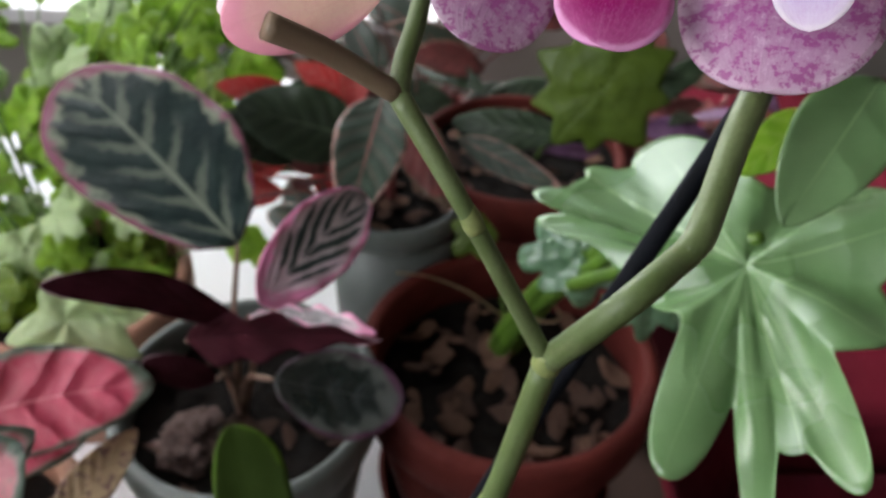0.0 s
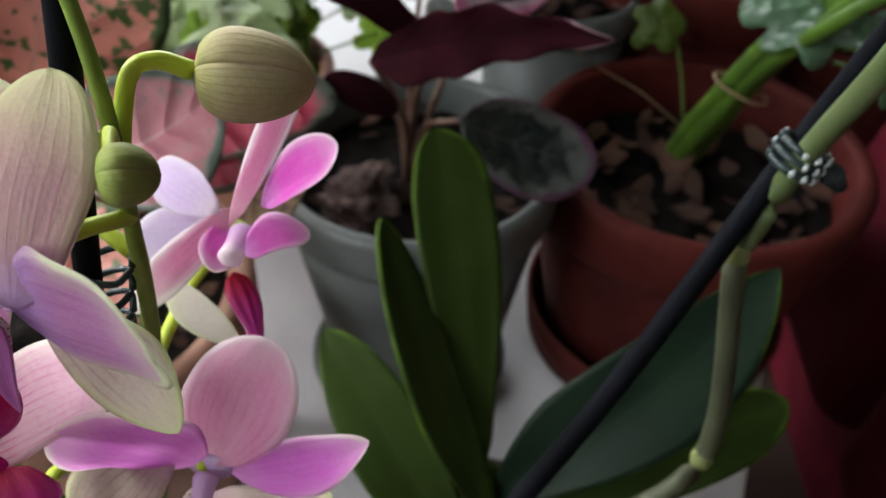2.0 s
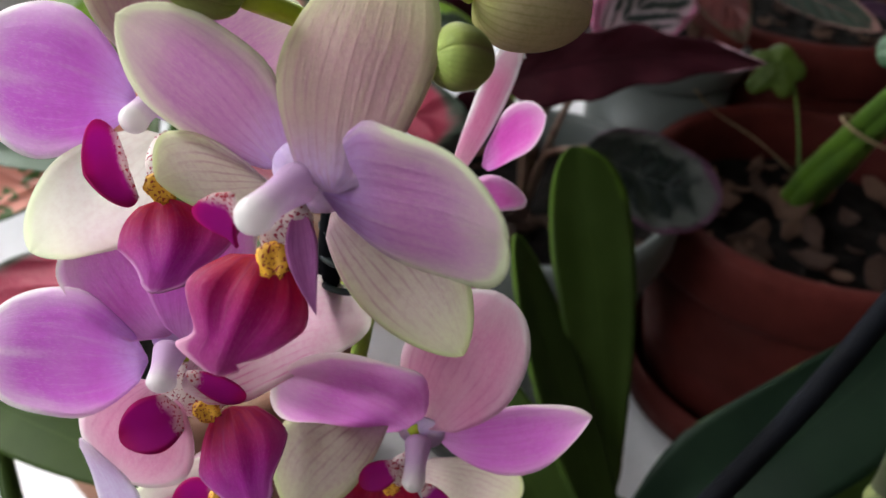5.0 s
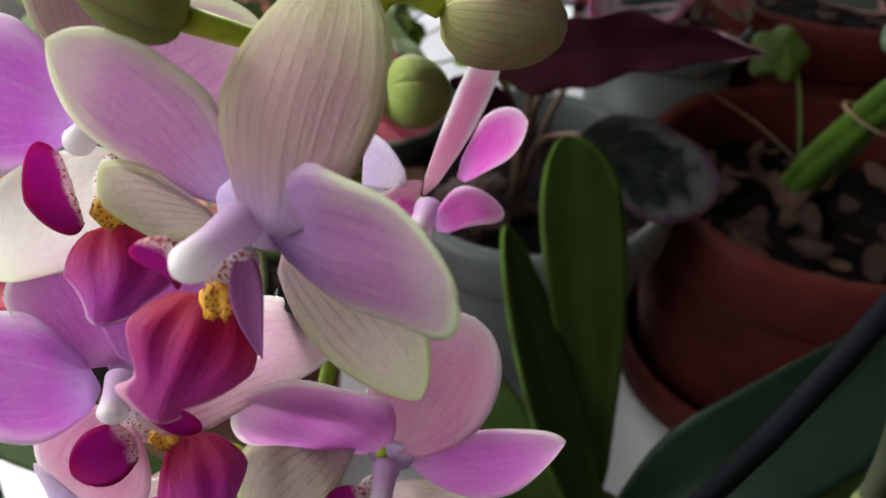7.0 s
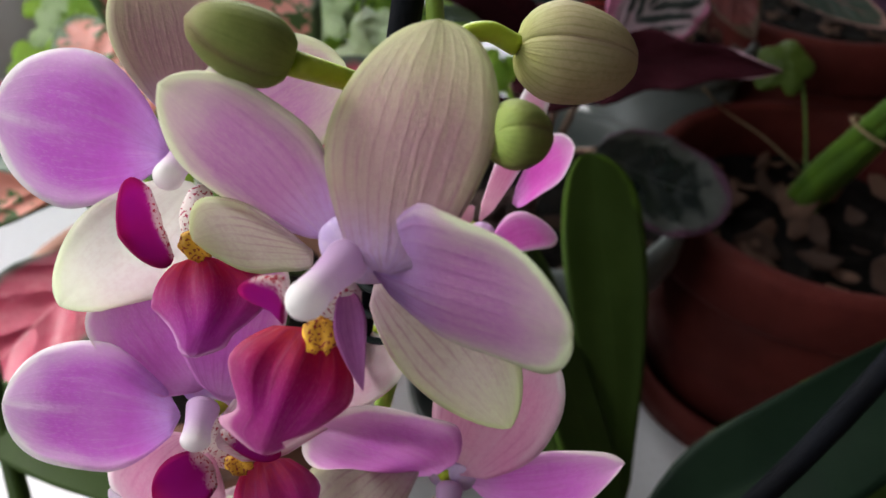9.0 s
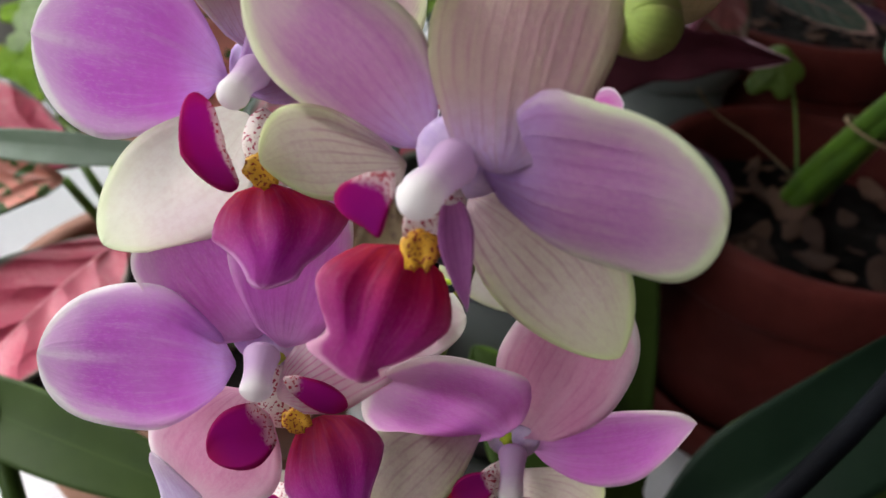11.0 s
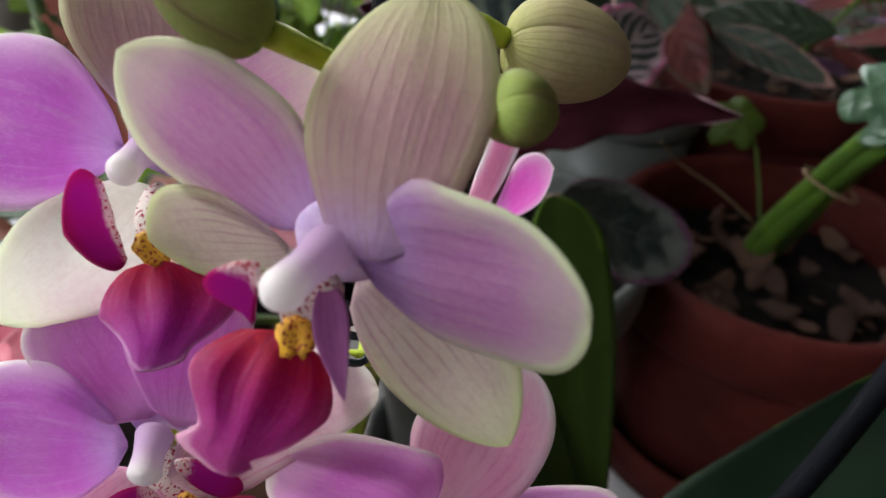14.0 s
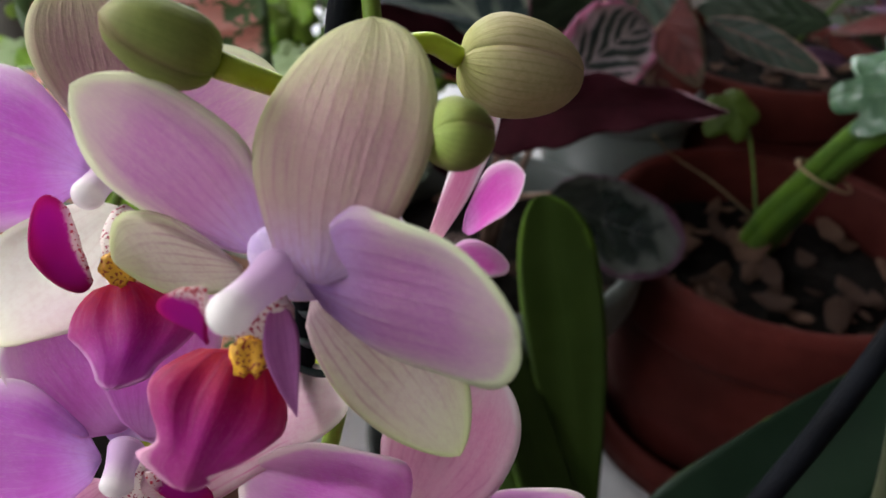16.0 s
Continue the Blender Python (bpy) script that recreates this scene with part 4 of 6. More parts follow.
blade("lateral_sepal", (-0.1172, 0.0695, 0.3438), (-0.1324, 0.0530, 0.3321), 0.0164, (0.40, -0.84, 0.35), M["sepal_white"], fb, "greenish white sepal", **{**SEPAL, "claw": 0.303, "peak": 0.499, "blunt": 1.584, "sharp": 0.632, "bow": 0.035, "cup": 0.048, "skew": -0.03, "sway": -0.021, "lean": 0.022, "twist": 0.055, "curl": -0.008})
blade("petal", (-0.1187, 0.0671, 0.3505), (-0.1448, 0.0682, 0.3533), 0.0232, (0.20, -0.91, 0.36), M["petal_bright"], fb, "bright violet petal with a white edge", **{**PETAL, "lean": -0.097, "claw": 0.061, "peak": 0.535, "blunt": 2.168, "sharp": 0.519, "bow": 0.063, "cup": -0.048, "skew": -0.007, "sway": 0.002, "twist": -0.074, "curl": 0.002})
blade("petal", (-0.1165, 0.0668, 0.3492), (-0.0958, 0.0772, 0.3622), 0.0176, (0.50, -0.73, 0.47), M["petal"], fb, "violet-pink petal", **{**PETAL, "claw": 0.2, "peak": 0.547, "blunt": 2.206, "sharp": 0.524, "bow": 0.051, "cup": -0.049, "skew": -0.018, "sway": -0.018, "lean": -0.007, "twist": -0.02, "curl": -0.016})
blade("side_lobe", (-0.1156, 0.0569, 0.3465), (-0.1184, 0.0518, 0.3485), 0.0123, (-0.12, -0.83, 0.54), M["lobe"], fb, "magenta side lobe of the lip", **{**LOBE, "claw": 0.633, "peak": 0.481, "blunt": 1.833, "sharp": 0.609, "bow": 0.077, "cup": 0.108, "skew": 0.058, "sway": 0.02, "lean": 0.035, "twist": -0.057, "curl": 0.02})
blade("lip", (-0.1104, 0.0560, 0.3429), (-0.1078, 0.0439, 0.3367), 0.0169, (0.14, -0.43, 0.89), M["lip_violet"], fb, "deep magenta lip", **{**LIP, "claw": 0.314, "peak": 0.37, "blunt": 1.0, "sharp": 0.917, "bow": 0.025, "cup": -0.026, "skew": -0.002, "sway": -0.132, "lean": 0.088, "twist": 0.074, "curl": -0.017, "horn": 0.126, "tilt": -0.506})
blade("throat", (-0.1131, 0.0639, 0.3486), (-0.1110, 0.0567, 0.3443), 0.0052, (0.22, -0.46, 0.86), M["throat"], fb, "white throat flecked red", **{**LOBE, "cup": -0.12})
callus((-0.1124, 0.0566, 0.3458), (-0.1098, 0.0556, 0.3427), 0.0036, (0.17, -0.71, 0.68), fb)
column((-0.1152, 0.0690, 0.3512), (-0.1154, 0.0585, 0.3516), 0.0044, fb)

fc = flower((-0.111, 0.047, 0.318), "open violet orchid flower with pink striped sepals")
blade("dorsal_sepal", (-0.1112, 0.0495, 0.3230), (-0.1272, 0.0636, 0.3326), 0.0201, (0.14, -0.44, 0.88), M["petal_deep"], fc, "lilac sepal", **{**SEPAL, "claw": 0.45, "peak": 0.581, "blunt": 1.91, "sharp": 0.619, "bow": 0.069, "cup": 0.055, "skew": 0.012, "sway": 0.009, "lean": -0.03, "twist": -0.01, "curl": 0.001})
blade("lateral_sepal", (-0.1075, 0.0437, 0.3185), (-0.0855, 0.0658, 0.3159), 0.0158, (0.67, -0.44, 0.60), M["sepal_blush"], fc, "pink striped sepal", **{**SEPAL, "claw": 0.304, "peak": 0.454, "blunt": 1.974, "sharp": 0.52, "bow": 0.051, "cup": 0.054, "skew": -0.105, "sway": -0.086, "lean": -0.13, "twist": -0.118, "curl": -0.006})
blade("lateral_sepal", (-0.1128, 0.0468, 0.3143), (-0.1207, 0.0401, 0.2981), 0.0197, (-0.11, -0.96, 0.25), M["sepal_pink"], fc, "pink sepal", **{**SEPAL, "claw": 0.302, "peak": 0.554, "blunt": 1.932, "sharp": 0.601, "bow": 0.048, "cup": 0.051, "skew": -0.001, "sway": 0.001, "lean": 0.062, "twist": -0.011, "curl": -0.002})
blade("sepal_fold", (-0.1259, 0.0412, 0.3054), (-0.1216, 0.0376, 0.2832), 0.0076, (-0.13, -0.76, 0.64), M["lavender"], fc, "lavender folded sepal edge", **{**SEPAL, "claw": 0.247, "peak": 0.577, "blunt": 1.905, "sharp": 0.613, "bow": -0.001, "cup": 0.045, "skew": -0.053, "sway": -0.089, "lean": 0.027, "twist": 0.134, "curl": -0.019})
blade("petal", (-0.1138, 0.0462, 0.3203), (-0.1391, 0.0434, 0.3208), 0.0201, (0.11, -0.87, 0.49), M["petal_bright"], fc, "bright violet petal with a white edge", **{**PETAL, "lean": -0.026, "claw": 0.17, "peak": 0.451, "blunt": 2.163, "sharp": 0.504, "bow": 0.036, "cup": -0.051, "skew": -0.023, "sway": 0.004, "twist": -0.244, "curl": -0.013})
blade("petal", (-0.1077, 0.0480, 0.3230), (-0.1062, 0.0660, 0.3363), 0.0164, (0.34, -0.56, 0.76), M["petal_deep"], fc, "bright violet petal", **{**PETAL, "claw": 0.256, "peak": 0.503, "blunt": 2.186, "sharp": 0.515, "bow": 0.076, "cup": -0.044, "skew": -0.096, "sway": -0.069, "lean": -0.09, "twist": 0.015, "curl": -0.001})
blade("side_lobe", (-0.1088, 0.0434, 0.3138), (-0.1144, 0.0363, 0.3140), 0.0083, (-0.15, -0.77, 0.62), M["lobe"], fc, "purple side lobe of the lip", **{**LOBE, "claw": 0.621, "peak": 0.524, "blunt": 1.923, "sharp": 0.579, "bow": 0.049, "cup": 0.09, "skew": -0.031, "sway": -0.013, "lean": -0.01, "twist": -0.173, "curl": 0.003})
blade("side_lobe", (-0.1064, 0.0437, 0.3219), (-0.0986, 0.0445, 0.3170), 0.0037, (-0.14, -0.78, 0.61), M["lobe"], fc, "magenta side lobe of the lip", **{**LOBE, "claw": 0.42, "peak": 0.583, "blunt": 1.973, "sharp": 0.567, "bow": 0.052, "cup": 0.09, "skew": 0.005, "sway": -0.011, "lean": 0.034, "twist": 0.018, "curl": 0.004})
blade("lip", (-0.1036, 0.0476, 0.3104), (-0.0966, 0.0361, 0.3014), 0.0152, (0.22, -0.95, 0.23), M["lip_violet"], fc, "red-magenta lip with a purple tip", **{**LIP, "claw": 0.364, "peak": 0.444, "blunt": 1.18, "sharp": 0.897, "bow": 0.059, "cup": -0.03, "skew": 0.041, "sway": -0.003, "lean": 0.056, "twist": 0.147, "curl": 0.005, "horn": 0.133, "tilt": -0.337})
blade("throat", (-0.1105, 0.0474, 0.3184), (-0.1058, 0.0466, 0.3090), 0.0095, (0.07, -0.75, 0.66), M["throat"], fc, "white throat flecked red", **{**LOBE, "cup": -0.12})
callus((-0.1072, 0.0458, 0.3127), (-0.1046, 0.0452, 0.3103), 0.0038, (0.15, -0.69, 0.71), fc)
column((-0.1104, 0.0480, 0.3222), (-0.1095, 0.0410, 0.3200), 0.0046, fc)

fd = flower((-0.075, 0.056, 0.298), "small violet orchid flower with cream lower sepals")
blade("dorsal_sepal", (-0.0746, 0.0583, 0.2988), (-0.0642, 0.0705, 0.3201), 0.0200, (-0.02, -0.87, 0.49), M["sepal_pink"], fd, "rose veined sepal", **{**SEPAL, "blunt": 2.307, "sharp": 0.497, "claw": 0.306, "peak": 0.462, "bow": 0.031, "cup": 0.044, "skew": 0.003, "sway": -0.011, "lean": 0.012, "twist": 0.03, "curl": -0.006})
blade("lateral_sepal", (-0.0822, 0.0592, 0.3019), (-0.0975, 0.0483, 0.2829), 0.0164, (-0.06, -0.89, 0.46), M["sepal"], fd, "cream sepal", **{**SEPAL, "claw": 0.3, "peak": 0.531, "blunt": 1.796, "sharp": 0.675, "bow": 0.067, "cup": 0.052, "skew": 0.069, "sway": 0.073, "lean": 0.009, "twist": 0.016, "curl": -0.003})
blade("lateral_sepal", (-0.0764, 0.0569, 0.2895), (-0.0572, 0.0672, 0.2683), 0.0127, (0.57, -0.82, 0.08), M["sepal"], fd, "cream sepal", **{**SEPAL, "claw": 0.315, "peak": 0.576, "blunt": 1.946, "sharp": 0.605, "bow": 0.021, "cup": 0.047, "skew": -0.029, "sway": -0.032, "lean": -0.006, "twist": 0.007, "curl": -0.003})
blade("petal", (-0.0770, 0.0587, 0.2973), (-0.0957, 0.0507, 0.3153), 0.0216, (-0.07, -0.98, 0.16), M["petal_deep"], fd, "violet petal", **{**PETAL, "lean": -0.122, "claw": 0.19, "peak": 0.496, "blunt": 2.167, "sharp": 0.563, "bow": 0.04, "cup": -0.043, "skew": 0.033, "sway": 0.055, "twist": -0.158, "curl": 0.017})
blade("petal", (-0.0728, 0.0592, 0.2952), (-0.0471, 0.0645, 0.3003), 0.0140, (0.34, -0.87, 0.35), M["petal_deep"], fd, "violet pointed petal", **{**PETAL, "sharp": 0.778, "claw": 0.12, "peak": 0.47, "blunt": 2.057, "bow": 0.054, "cup": -0.049, "skew": 0.058, "sway": 0.088, "lean": -0.039, "twist": -0.059, "curl": -0.002})
blade("side_lobe", (-0.0778, 0.0514, 0.2967), (-0.0840, 0.0485, 0.2943), 0.0048, (0.03, -0.68, 0.73), M["lobe"], fd, "", **LOBE)
blade("side_lobe", (-0.0735, 0.0501, 0.2945), (-0.0682, 0.0471, 0.2900), 0.0040, (0.17, -0.71, 0.69), M["lobe"], fd, "", **LOBE)
blade("lip", (-0.0819, 0.0554, 0.2864), (-0.0840, 0.0467, 0.2711), 0.0165, (0.09, -0.98, 0.17), M["lip"], fd, "deep red-magenta lip", **{**LIP, "claw": 0.393, "peak": 0.337, "blunt": 1.311, "sharp": 0.862, "bow": 0.036, "cup": -0.034, "skew": -0.015, "sway": -0.015, "lean": 0.008, "twist": -0.048, "curl": -0.006, "horn": 0.153, "tilt": 0.211})
blade("throat", (-0.0760, 0.0560, 0.2945), (-0.0798, 0.0528, 0.2888), 0.0048, (0.1, -0.75, 0.66), M["throat"], fd, "white throat flecked red", **{**LOBE, "cup": -0.12})
callus((-0.0798, 0.0535, 0.2897), (-0.0797, 0.0517, 0.2871), 0.0032, (0.19, -0.71, 0.68), fd)
column((-0.0757, 0.0575, 0.2972), (-0.0753, 0.0492, 0.2931), 0.0044, fd)

fe = flower((-0.111, 0.05, 0.285), "pale orchid flower half hidden below the others")
blade("lateral_sepal", (-0.1124, 0.0557, 0.2838), (-0.1241, 0.0351, 0.2757), 0.0149, (0.34, -0.52, 0.78), M["sepal_white"], fe, "cream sepal", **{**SEPAL, "claw": 0.301, "peak": 0.525, "blunt": 1.855, "sharp": 0.621, "bow": 0.05, "cup": 0.05, "skew": 0.009, "sway": 0.02, "lean": 0.065, "twist": 0.001, "curl": 0.0})
blade("petal", (-0.1161, 0.0585, 0.2823), (-0.1195, 0.0390, 0.2815), 0.0079, (-0.03, -0.58, 0.81), M["sepal_blush"], fe, "blush petal", **{**PETAL, "claw": 0.169, "peak": 0.563, "blunt": 2.144, "sharp": 0.529, "bow": 0.045, "cup": -0.05, "skew": 0.024, "sway": 0.032, "lean": -0.021, "twist": 0.087, "curl": 0.003})
blade("side_lobe", (-0.1094, 0.0475, 0.2836), (-0.1173, 0.0451, 0.2847), 0.0083, (0.05, -0.66, 0.75), M["lobe"], fe, "", **{**LOBE, "claw": 0.45, "peak": 0.552, "blunt": 1.988, "sharp": 0.564, "bow": 0.049, "cup": 0.09, "skew": 0.012, "sway": 0.007, "lean": -0.01, "twist": -0.005, "curl": -0.0})
blade("lip", (-0.1035, 0.0496, 0.2824), (-0.1043, 0.0341, 0.2842), 0.0137, (-0.09, -0.14, 0.99), M["lip"], fe, "magenta lip", **{**LIP, "claw": 0.463, "peak": 0.325, "blunt": 1.412, "sharp": 0.782, "bow": 0.051, "cup": -0.032, "skew": -0.004, "sway": 0.002, "lean": -0.009, "twist": 0.063, "curl": -0.003, "horn": 0.226, "tilt": 0.184})
blade("throat", (-0.1136, 0.0524, 0.2851), (-0.1088, 0.0471, 0.2844), 0.0057, (-0.05, -0.19, 0.98), M["throat"], fe, "white throat flecked red", **{**LOBE, "cup": -0.12})
callus((-0.1100, 0.0475, 0.2866), (-0.1070, 0.0462, 0.2845), 0.0042, (0.30, -0.54, 0.79), fe)

hub((-0.0862, 0.0484, 0.3545), 0.0052, fa)
hub((-0.1152, 0.0702, 0.3505), 0.0044, fb)
hub((-0.1112, 0.0514, 0.3198), 0.0050, fc)
hub((-0.0757, 0.0590, 0.2965), 0.0042, fd)

ff = flower((-0.074, 0.088, 0.33), "pink orchid flower turned to its side, with a crimson lip")
blade("dorsal_sepal", (-0.0770, 0.0934, 0.3252), (-0.0684, 0.1261, 0.3409), 0.0063, (0.52, -0.41, 0.75), M["sepal_rimmed"], ff, "pink striped sepal", **{**SEPAL, "claw": 0.303, "peak": 0.546, "blunt": 1.892, "sharp": 0.616, "bow": 0.105, "cup": 0.053, "skew": -0.017, "sway": -0.026, "lean": -0.022, "twist": 0.007, "curl": -0.011})
blade("petal", (-0.0714, 0.0965, 0.3275), (-0.0614, 0.1191, 0.3267), 0.0108, (0.58, -0.78, 0.23), M["magenta"], ff, "magenta-pink petal", **{**PETAL, "claw": 0.226, "peak": 0.557, "blunt": 2.235, "sharp": 0.508, "bow": 0.019, "cup": -0.051, "skew": -0.026, "sway": -0.045, "lean": 0.068, "twist": 0.079, "curl": -0.007})
blade("petal", (-0.0817, 0.0992, 0.3227), (-0.1019, 0.1164, 0.3194), 0.0108, (-0.36, -0.54, 0.76), M["lavender"], ff, "lavender petal", **{**PETAL, "claw": 0.177, "peak": 0.516, "blunt": 2.177, "sharp": 0.523, "bow": 0.078, "cup": -0.045, "skew": -0.004, "sway": -0.013, "lean": -0.039, "twist": 0.024, "curl": 0.005})
blade("petal", (-0.0852, 0.1036, 0.3148), (-0.1025, 0.1011, 0.3104), 0.0119, (-0.04, -0.80, 0.60), M["lavender"], ff, "pale lavender petal tip", **PETAL)
blade("lateral_sepal", (-0.0792, 0.1020, 0.3216), (-0.0942, 0.0799, 0.3129), 0.0081, (0.42, -0.56, 0.72), M["sepal_rimmed"], ff, "pink sepal", **{**SEPAL, "claw": 0.321, "peak": 0.617, "blunt": 1.965, "sharp": 0.606, "bow": 0.044, "cup": 0.049, "skew": 0.018, "sway": 0.016, "lean": -0.005, "twist": 0.002, "curl": -0.001})
blade("lateral_sepal", (-0.0953, 0.0956, 0.3065), (-0.0763, 0.0833, 0.3021), 0.0075, (-0.07, -0.44, 0.89), M["sepal_white"], ff, "cream sepal", **{**SEPAL, "claw": 0.293, "peak": 0.5, "blunt": 1.806, "sharp": 0.64, "bow": 0.055, "cup": 0.051, "skew": 0.02, "sway": 0.041, "lean": -0.003, "twist": -0.001, "curl": 0.007})
blade("side_lobe", (-0.0742, 0.0906, 0.3203), (-0.0631, 0.0970, 0.3216), 0.0085, (-0.35, -0.53, 0.77), M["magenta"], ff, "", **{**LOBE, "claw": 0.478, "peak": 0.587, "blunt": 1.971, "sharp": 0.583, "bow": 0.083, "cup": 0.093, "skew": -0.088, "sway": -0.098, "lean": 0.077, "twist": 0.031, "curl": 0.008})
blade("side_lobe", (-0.0805, 0.0987, 0.3196), (-0.0797, 0.0876, 0.3180), 0.0082, (0.34, -0.11, 0.93), M["magenta"], ff, "", **LOBE)
blade("lip", (-0.0768, 0.0892, 0.3164), (-0.0697, 0.0780, 0.3095), 0.0062, (0.35, -0.28, 0.90), M["lip"], ff, "crimson lip", **{**LIP, "claw": 0.42, "peak": 0.354, "blunt": 1.402, "sharp": 0.805, "bow": 0.046, "cup": -0.031, "skew": 0.003, "sway": -0.026, "lean": -0.006, "twist": -0.015, "curl": 0.001, "horn": 0.208, "tilt": 0.292})
column((-0.0768, 0.0990, 0.3182), (-0.0779, 0.0892, 0.3181), 0.0055, ff)


def bud(base, tip, width, normal, material, label):
    """A closed bud: an egg of three sepals with seams."""
    b, t, n = Vector(base), Vector(tip), Vector(normal)
    ax = (t - b).normalized()
    n = (n - ax * n.dot(ax)).normalized()
    side = ax.cross(n)
    ob = thing("orchid_bud", label, "flower bud", "buds on the spike", tuple(b))
    rows, cols = 20, 14
    for third in range(3):
        front, back, uvs = [], [], []
        for i in range(rows + 1):
            u = i / rows
            r = width / 2 * max(0.02, (max(0.0, 1 - (1 - u / 0.36) ** 2) ** 0.42 if u < 0.36 else (1 - ((u - 0.36) / 0.64) ** 2.1) ** 0.56))
            for q in range(cols + 1):
                v = q / cols
                a = (third + v - 0.2) * math.tau / 3
                k = 1 - 0.09 * abs(2 * v - 1) ** 5 + 0.012 * math.cos(v * 31) * math.sin(math.pi * u)
                d = n * math.cos(a) + side * math.sin(a)
                front.append(b + ax * (t - b).length * u + d * r * k)
                back.append(b + ax * (t - b).length * u + d * r * k * 0.8)
                uvs.append((u, v))
        under(part("bud_sepal", grid_solid(front, back, uvs, rows, cols), material), ob)
    return ob


bud((-0.0732, 0.0832, 0.3640), (-0.0563, 0.0880, 0.3608), 0.0140, (0.07, -0.92, 0.39), M["bud"], "closed olive-cream orchid bud with fine ribs")
bud((-0.0732, 0.0525, 0.3690), (-0.0674, 0.0562, 0.3668), 0.0074, (0.06, -0.88, 0.46), M["bud_green"], "small round green orchid bud")
bud((-0.0960, 0.0590, 0.3709), (-0.1058, 0.0552, 0.3768), 0.0086, (-0.23, -0.86, 0.46), M["bud_green"], "closed green orchid bud with brownish seams")

spike = thing("orchid_spike", "slender green flower spike tied to a black stake", "flower stem", "", (-0.12, 0.0, 0.1))
RACHIS = [(-0.115, 0.005, 0.1), (-0.11, 0.05, 0.19), (-0.1, 0.07, 0.25), (-0.088, 0.073, 0.31), (-0.083, 0.072, 0.345), (-0.083, 0.075, 0.37), (-0.088, 0.08, 0.395)]
tube("stem", RACHIS, [0.0018, 0.0018, 0.0016, 0.0014, 0.0012, 0.0009], M["rachis"], spike)
for pts in (
    [(-0.083, 0.073, 0.352), (-0.081, 0.079, 0.3645), (-0.0775, 0.0815, 0.3665), (-0.0732, 0.0832, 0.3642)],
    [(-0.083, 0.073, 0.35), (-0.078, 0.066, 0.365), (-0.073, 0.0555, 0.368)],
    [(-0.083, 0.073, 0.358), (-0.0905, 0.0672, 0.3645), (-0.0962, 0.0588, 0.371)],
    [(-0.083, 0.072, 0.345), (-0.085, 0.06, 0.352), (-0.086, 0.0465, 0.3565)],
    [(-0.084, 0.073, 0.335), (-0.1, 0.078, 0.343), (-0.116, 0.069, 0.3505)],
    [(-0.087, 0.073, 0.315), (-0.1, 0.066, 0.318), (-0.111, 0.049, 0.3185)],
    [(-0.092, 0.072, 0.29), (-0.084, 0.068, 0.295), (-0.076, 0.058, 0.298)],
    [(-0.098, 0.07, 0.26), (-0.112, 0.068, 0.275), (-0.112, 0.058, 0.283)],
    [(-0.09, 0.073, 0.305), (-0.092, 0.1, 0.3), (-0.0791, 0.1029, 0.3161)],
):
    thin_one = pts[-1] == (-0.073, 0.0555, 0.368)
    tube("flower_stalk", pts, [0.0011, 0.0009, 0.0006] if thin_one else [0.0014, 0.0013, 0.0015], M["stalk"], spike, "", 10, 6)
stake2 = thing("plant_stake", "thin black plastic plant stake holding the spike", "plant stake", "plant stakes", (-0.115, 0.01, 0.1))
tube("rod", [(-0.118, 0.012, 0.09), (-0.0865, 0.0775, 0.375), (-0.08, 0.091, 0.435)], [0.0021, 0.0021, 0.0019], M["stake"], stake2, "", 12, 4)
tube("cap", [(-0.08, 0.091, 0.433), (-0.0795, 0.092, 0.44), (-0.079, 0.093, 0.444)], [0.0026, 0.0026, 0.001], M["stake"], stake2)
clip2 = thing("orchid_clip", "dark spring clip round spike and stake", "plant clip", "plant clips", (-0.0905, 0.07, 0.33))
for k in range(4):
    c = Vector((-0.0905 + 0.0006 * k, 0.0675 + 0.001 * k, 0.323 + 0.0042 * k))
    tube("loop", [c + Vector((0.0042 * math.cos(a), 0.0042 * math.sin(a), 0.0008 * math.sin(2 * a))) for a in (0, 0.9, 1.8, 2.7, 3.6, 4.5, 5.4, 6.2)], [0.0006, 0.0006], M["clip"], clip2, "", 8, 4)

# strap leaves of the flowering orchid
own = thing("orchid_leaves", "dark green strap leaves of the flowering orchid", "plant leaves", "", (-0.12, 0.0, 0.1))
STRAP = dict(claw=0.45, peak=0.5, blunt=2.2, sharp=0.6, bow=0.08, fold=0.12, thick=0.0016)
blade("leaf", (-0.1409, 0.0869, 0.2166), (-0.2582, 0.1204, 0.2060), 0.0214, (-0.21, -0.46, 0.86), M["orchid_leaf"], own, "", **STRAP)
blade("leaf", (-0.2724, 0.1817, 0.2560), (-0.1875, 0.1793, 0.2612), 0.0109, (-0.05, -0.87, 0.49), M["strip_leaf"], own, "pale narrow leaf seen on edge", **STRAP)
blade("leaf", (-0.12, 0.005, 0.11), (-0.02, -0.09, 0.16), 0.045, (0.3, 0.2, 0.9), M["orchid_leaf"], own, "", **STRAP)
tube("leaf_base", [(-0.12, 0.0, 0.1), (-0.13, 0.04, 0.17), (-0.141, 0.0869, 0.2166)], [0.006, 0.005, 0.004], M["orchid_leaf"], own)
tube("leaf_base", [(-0.13, 0.0, 0.1), (-0.2, 0.08, 0.2), (-0.2724, 0.1817, 0.256)], [0.005, 0.003, 0.002], M["orchid_leaf"], own)

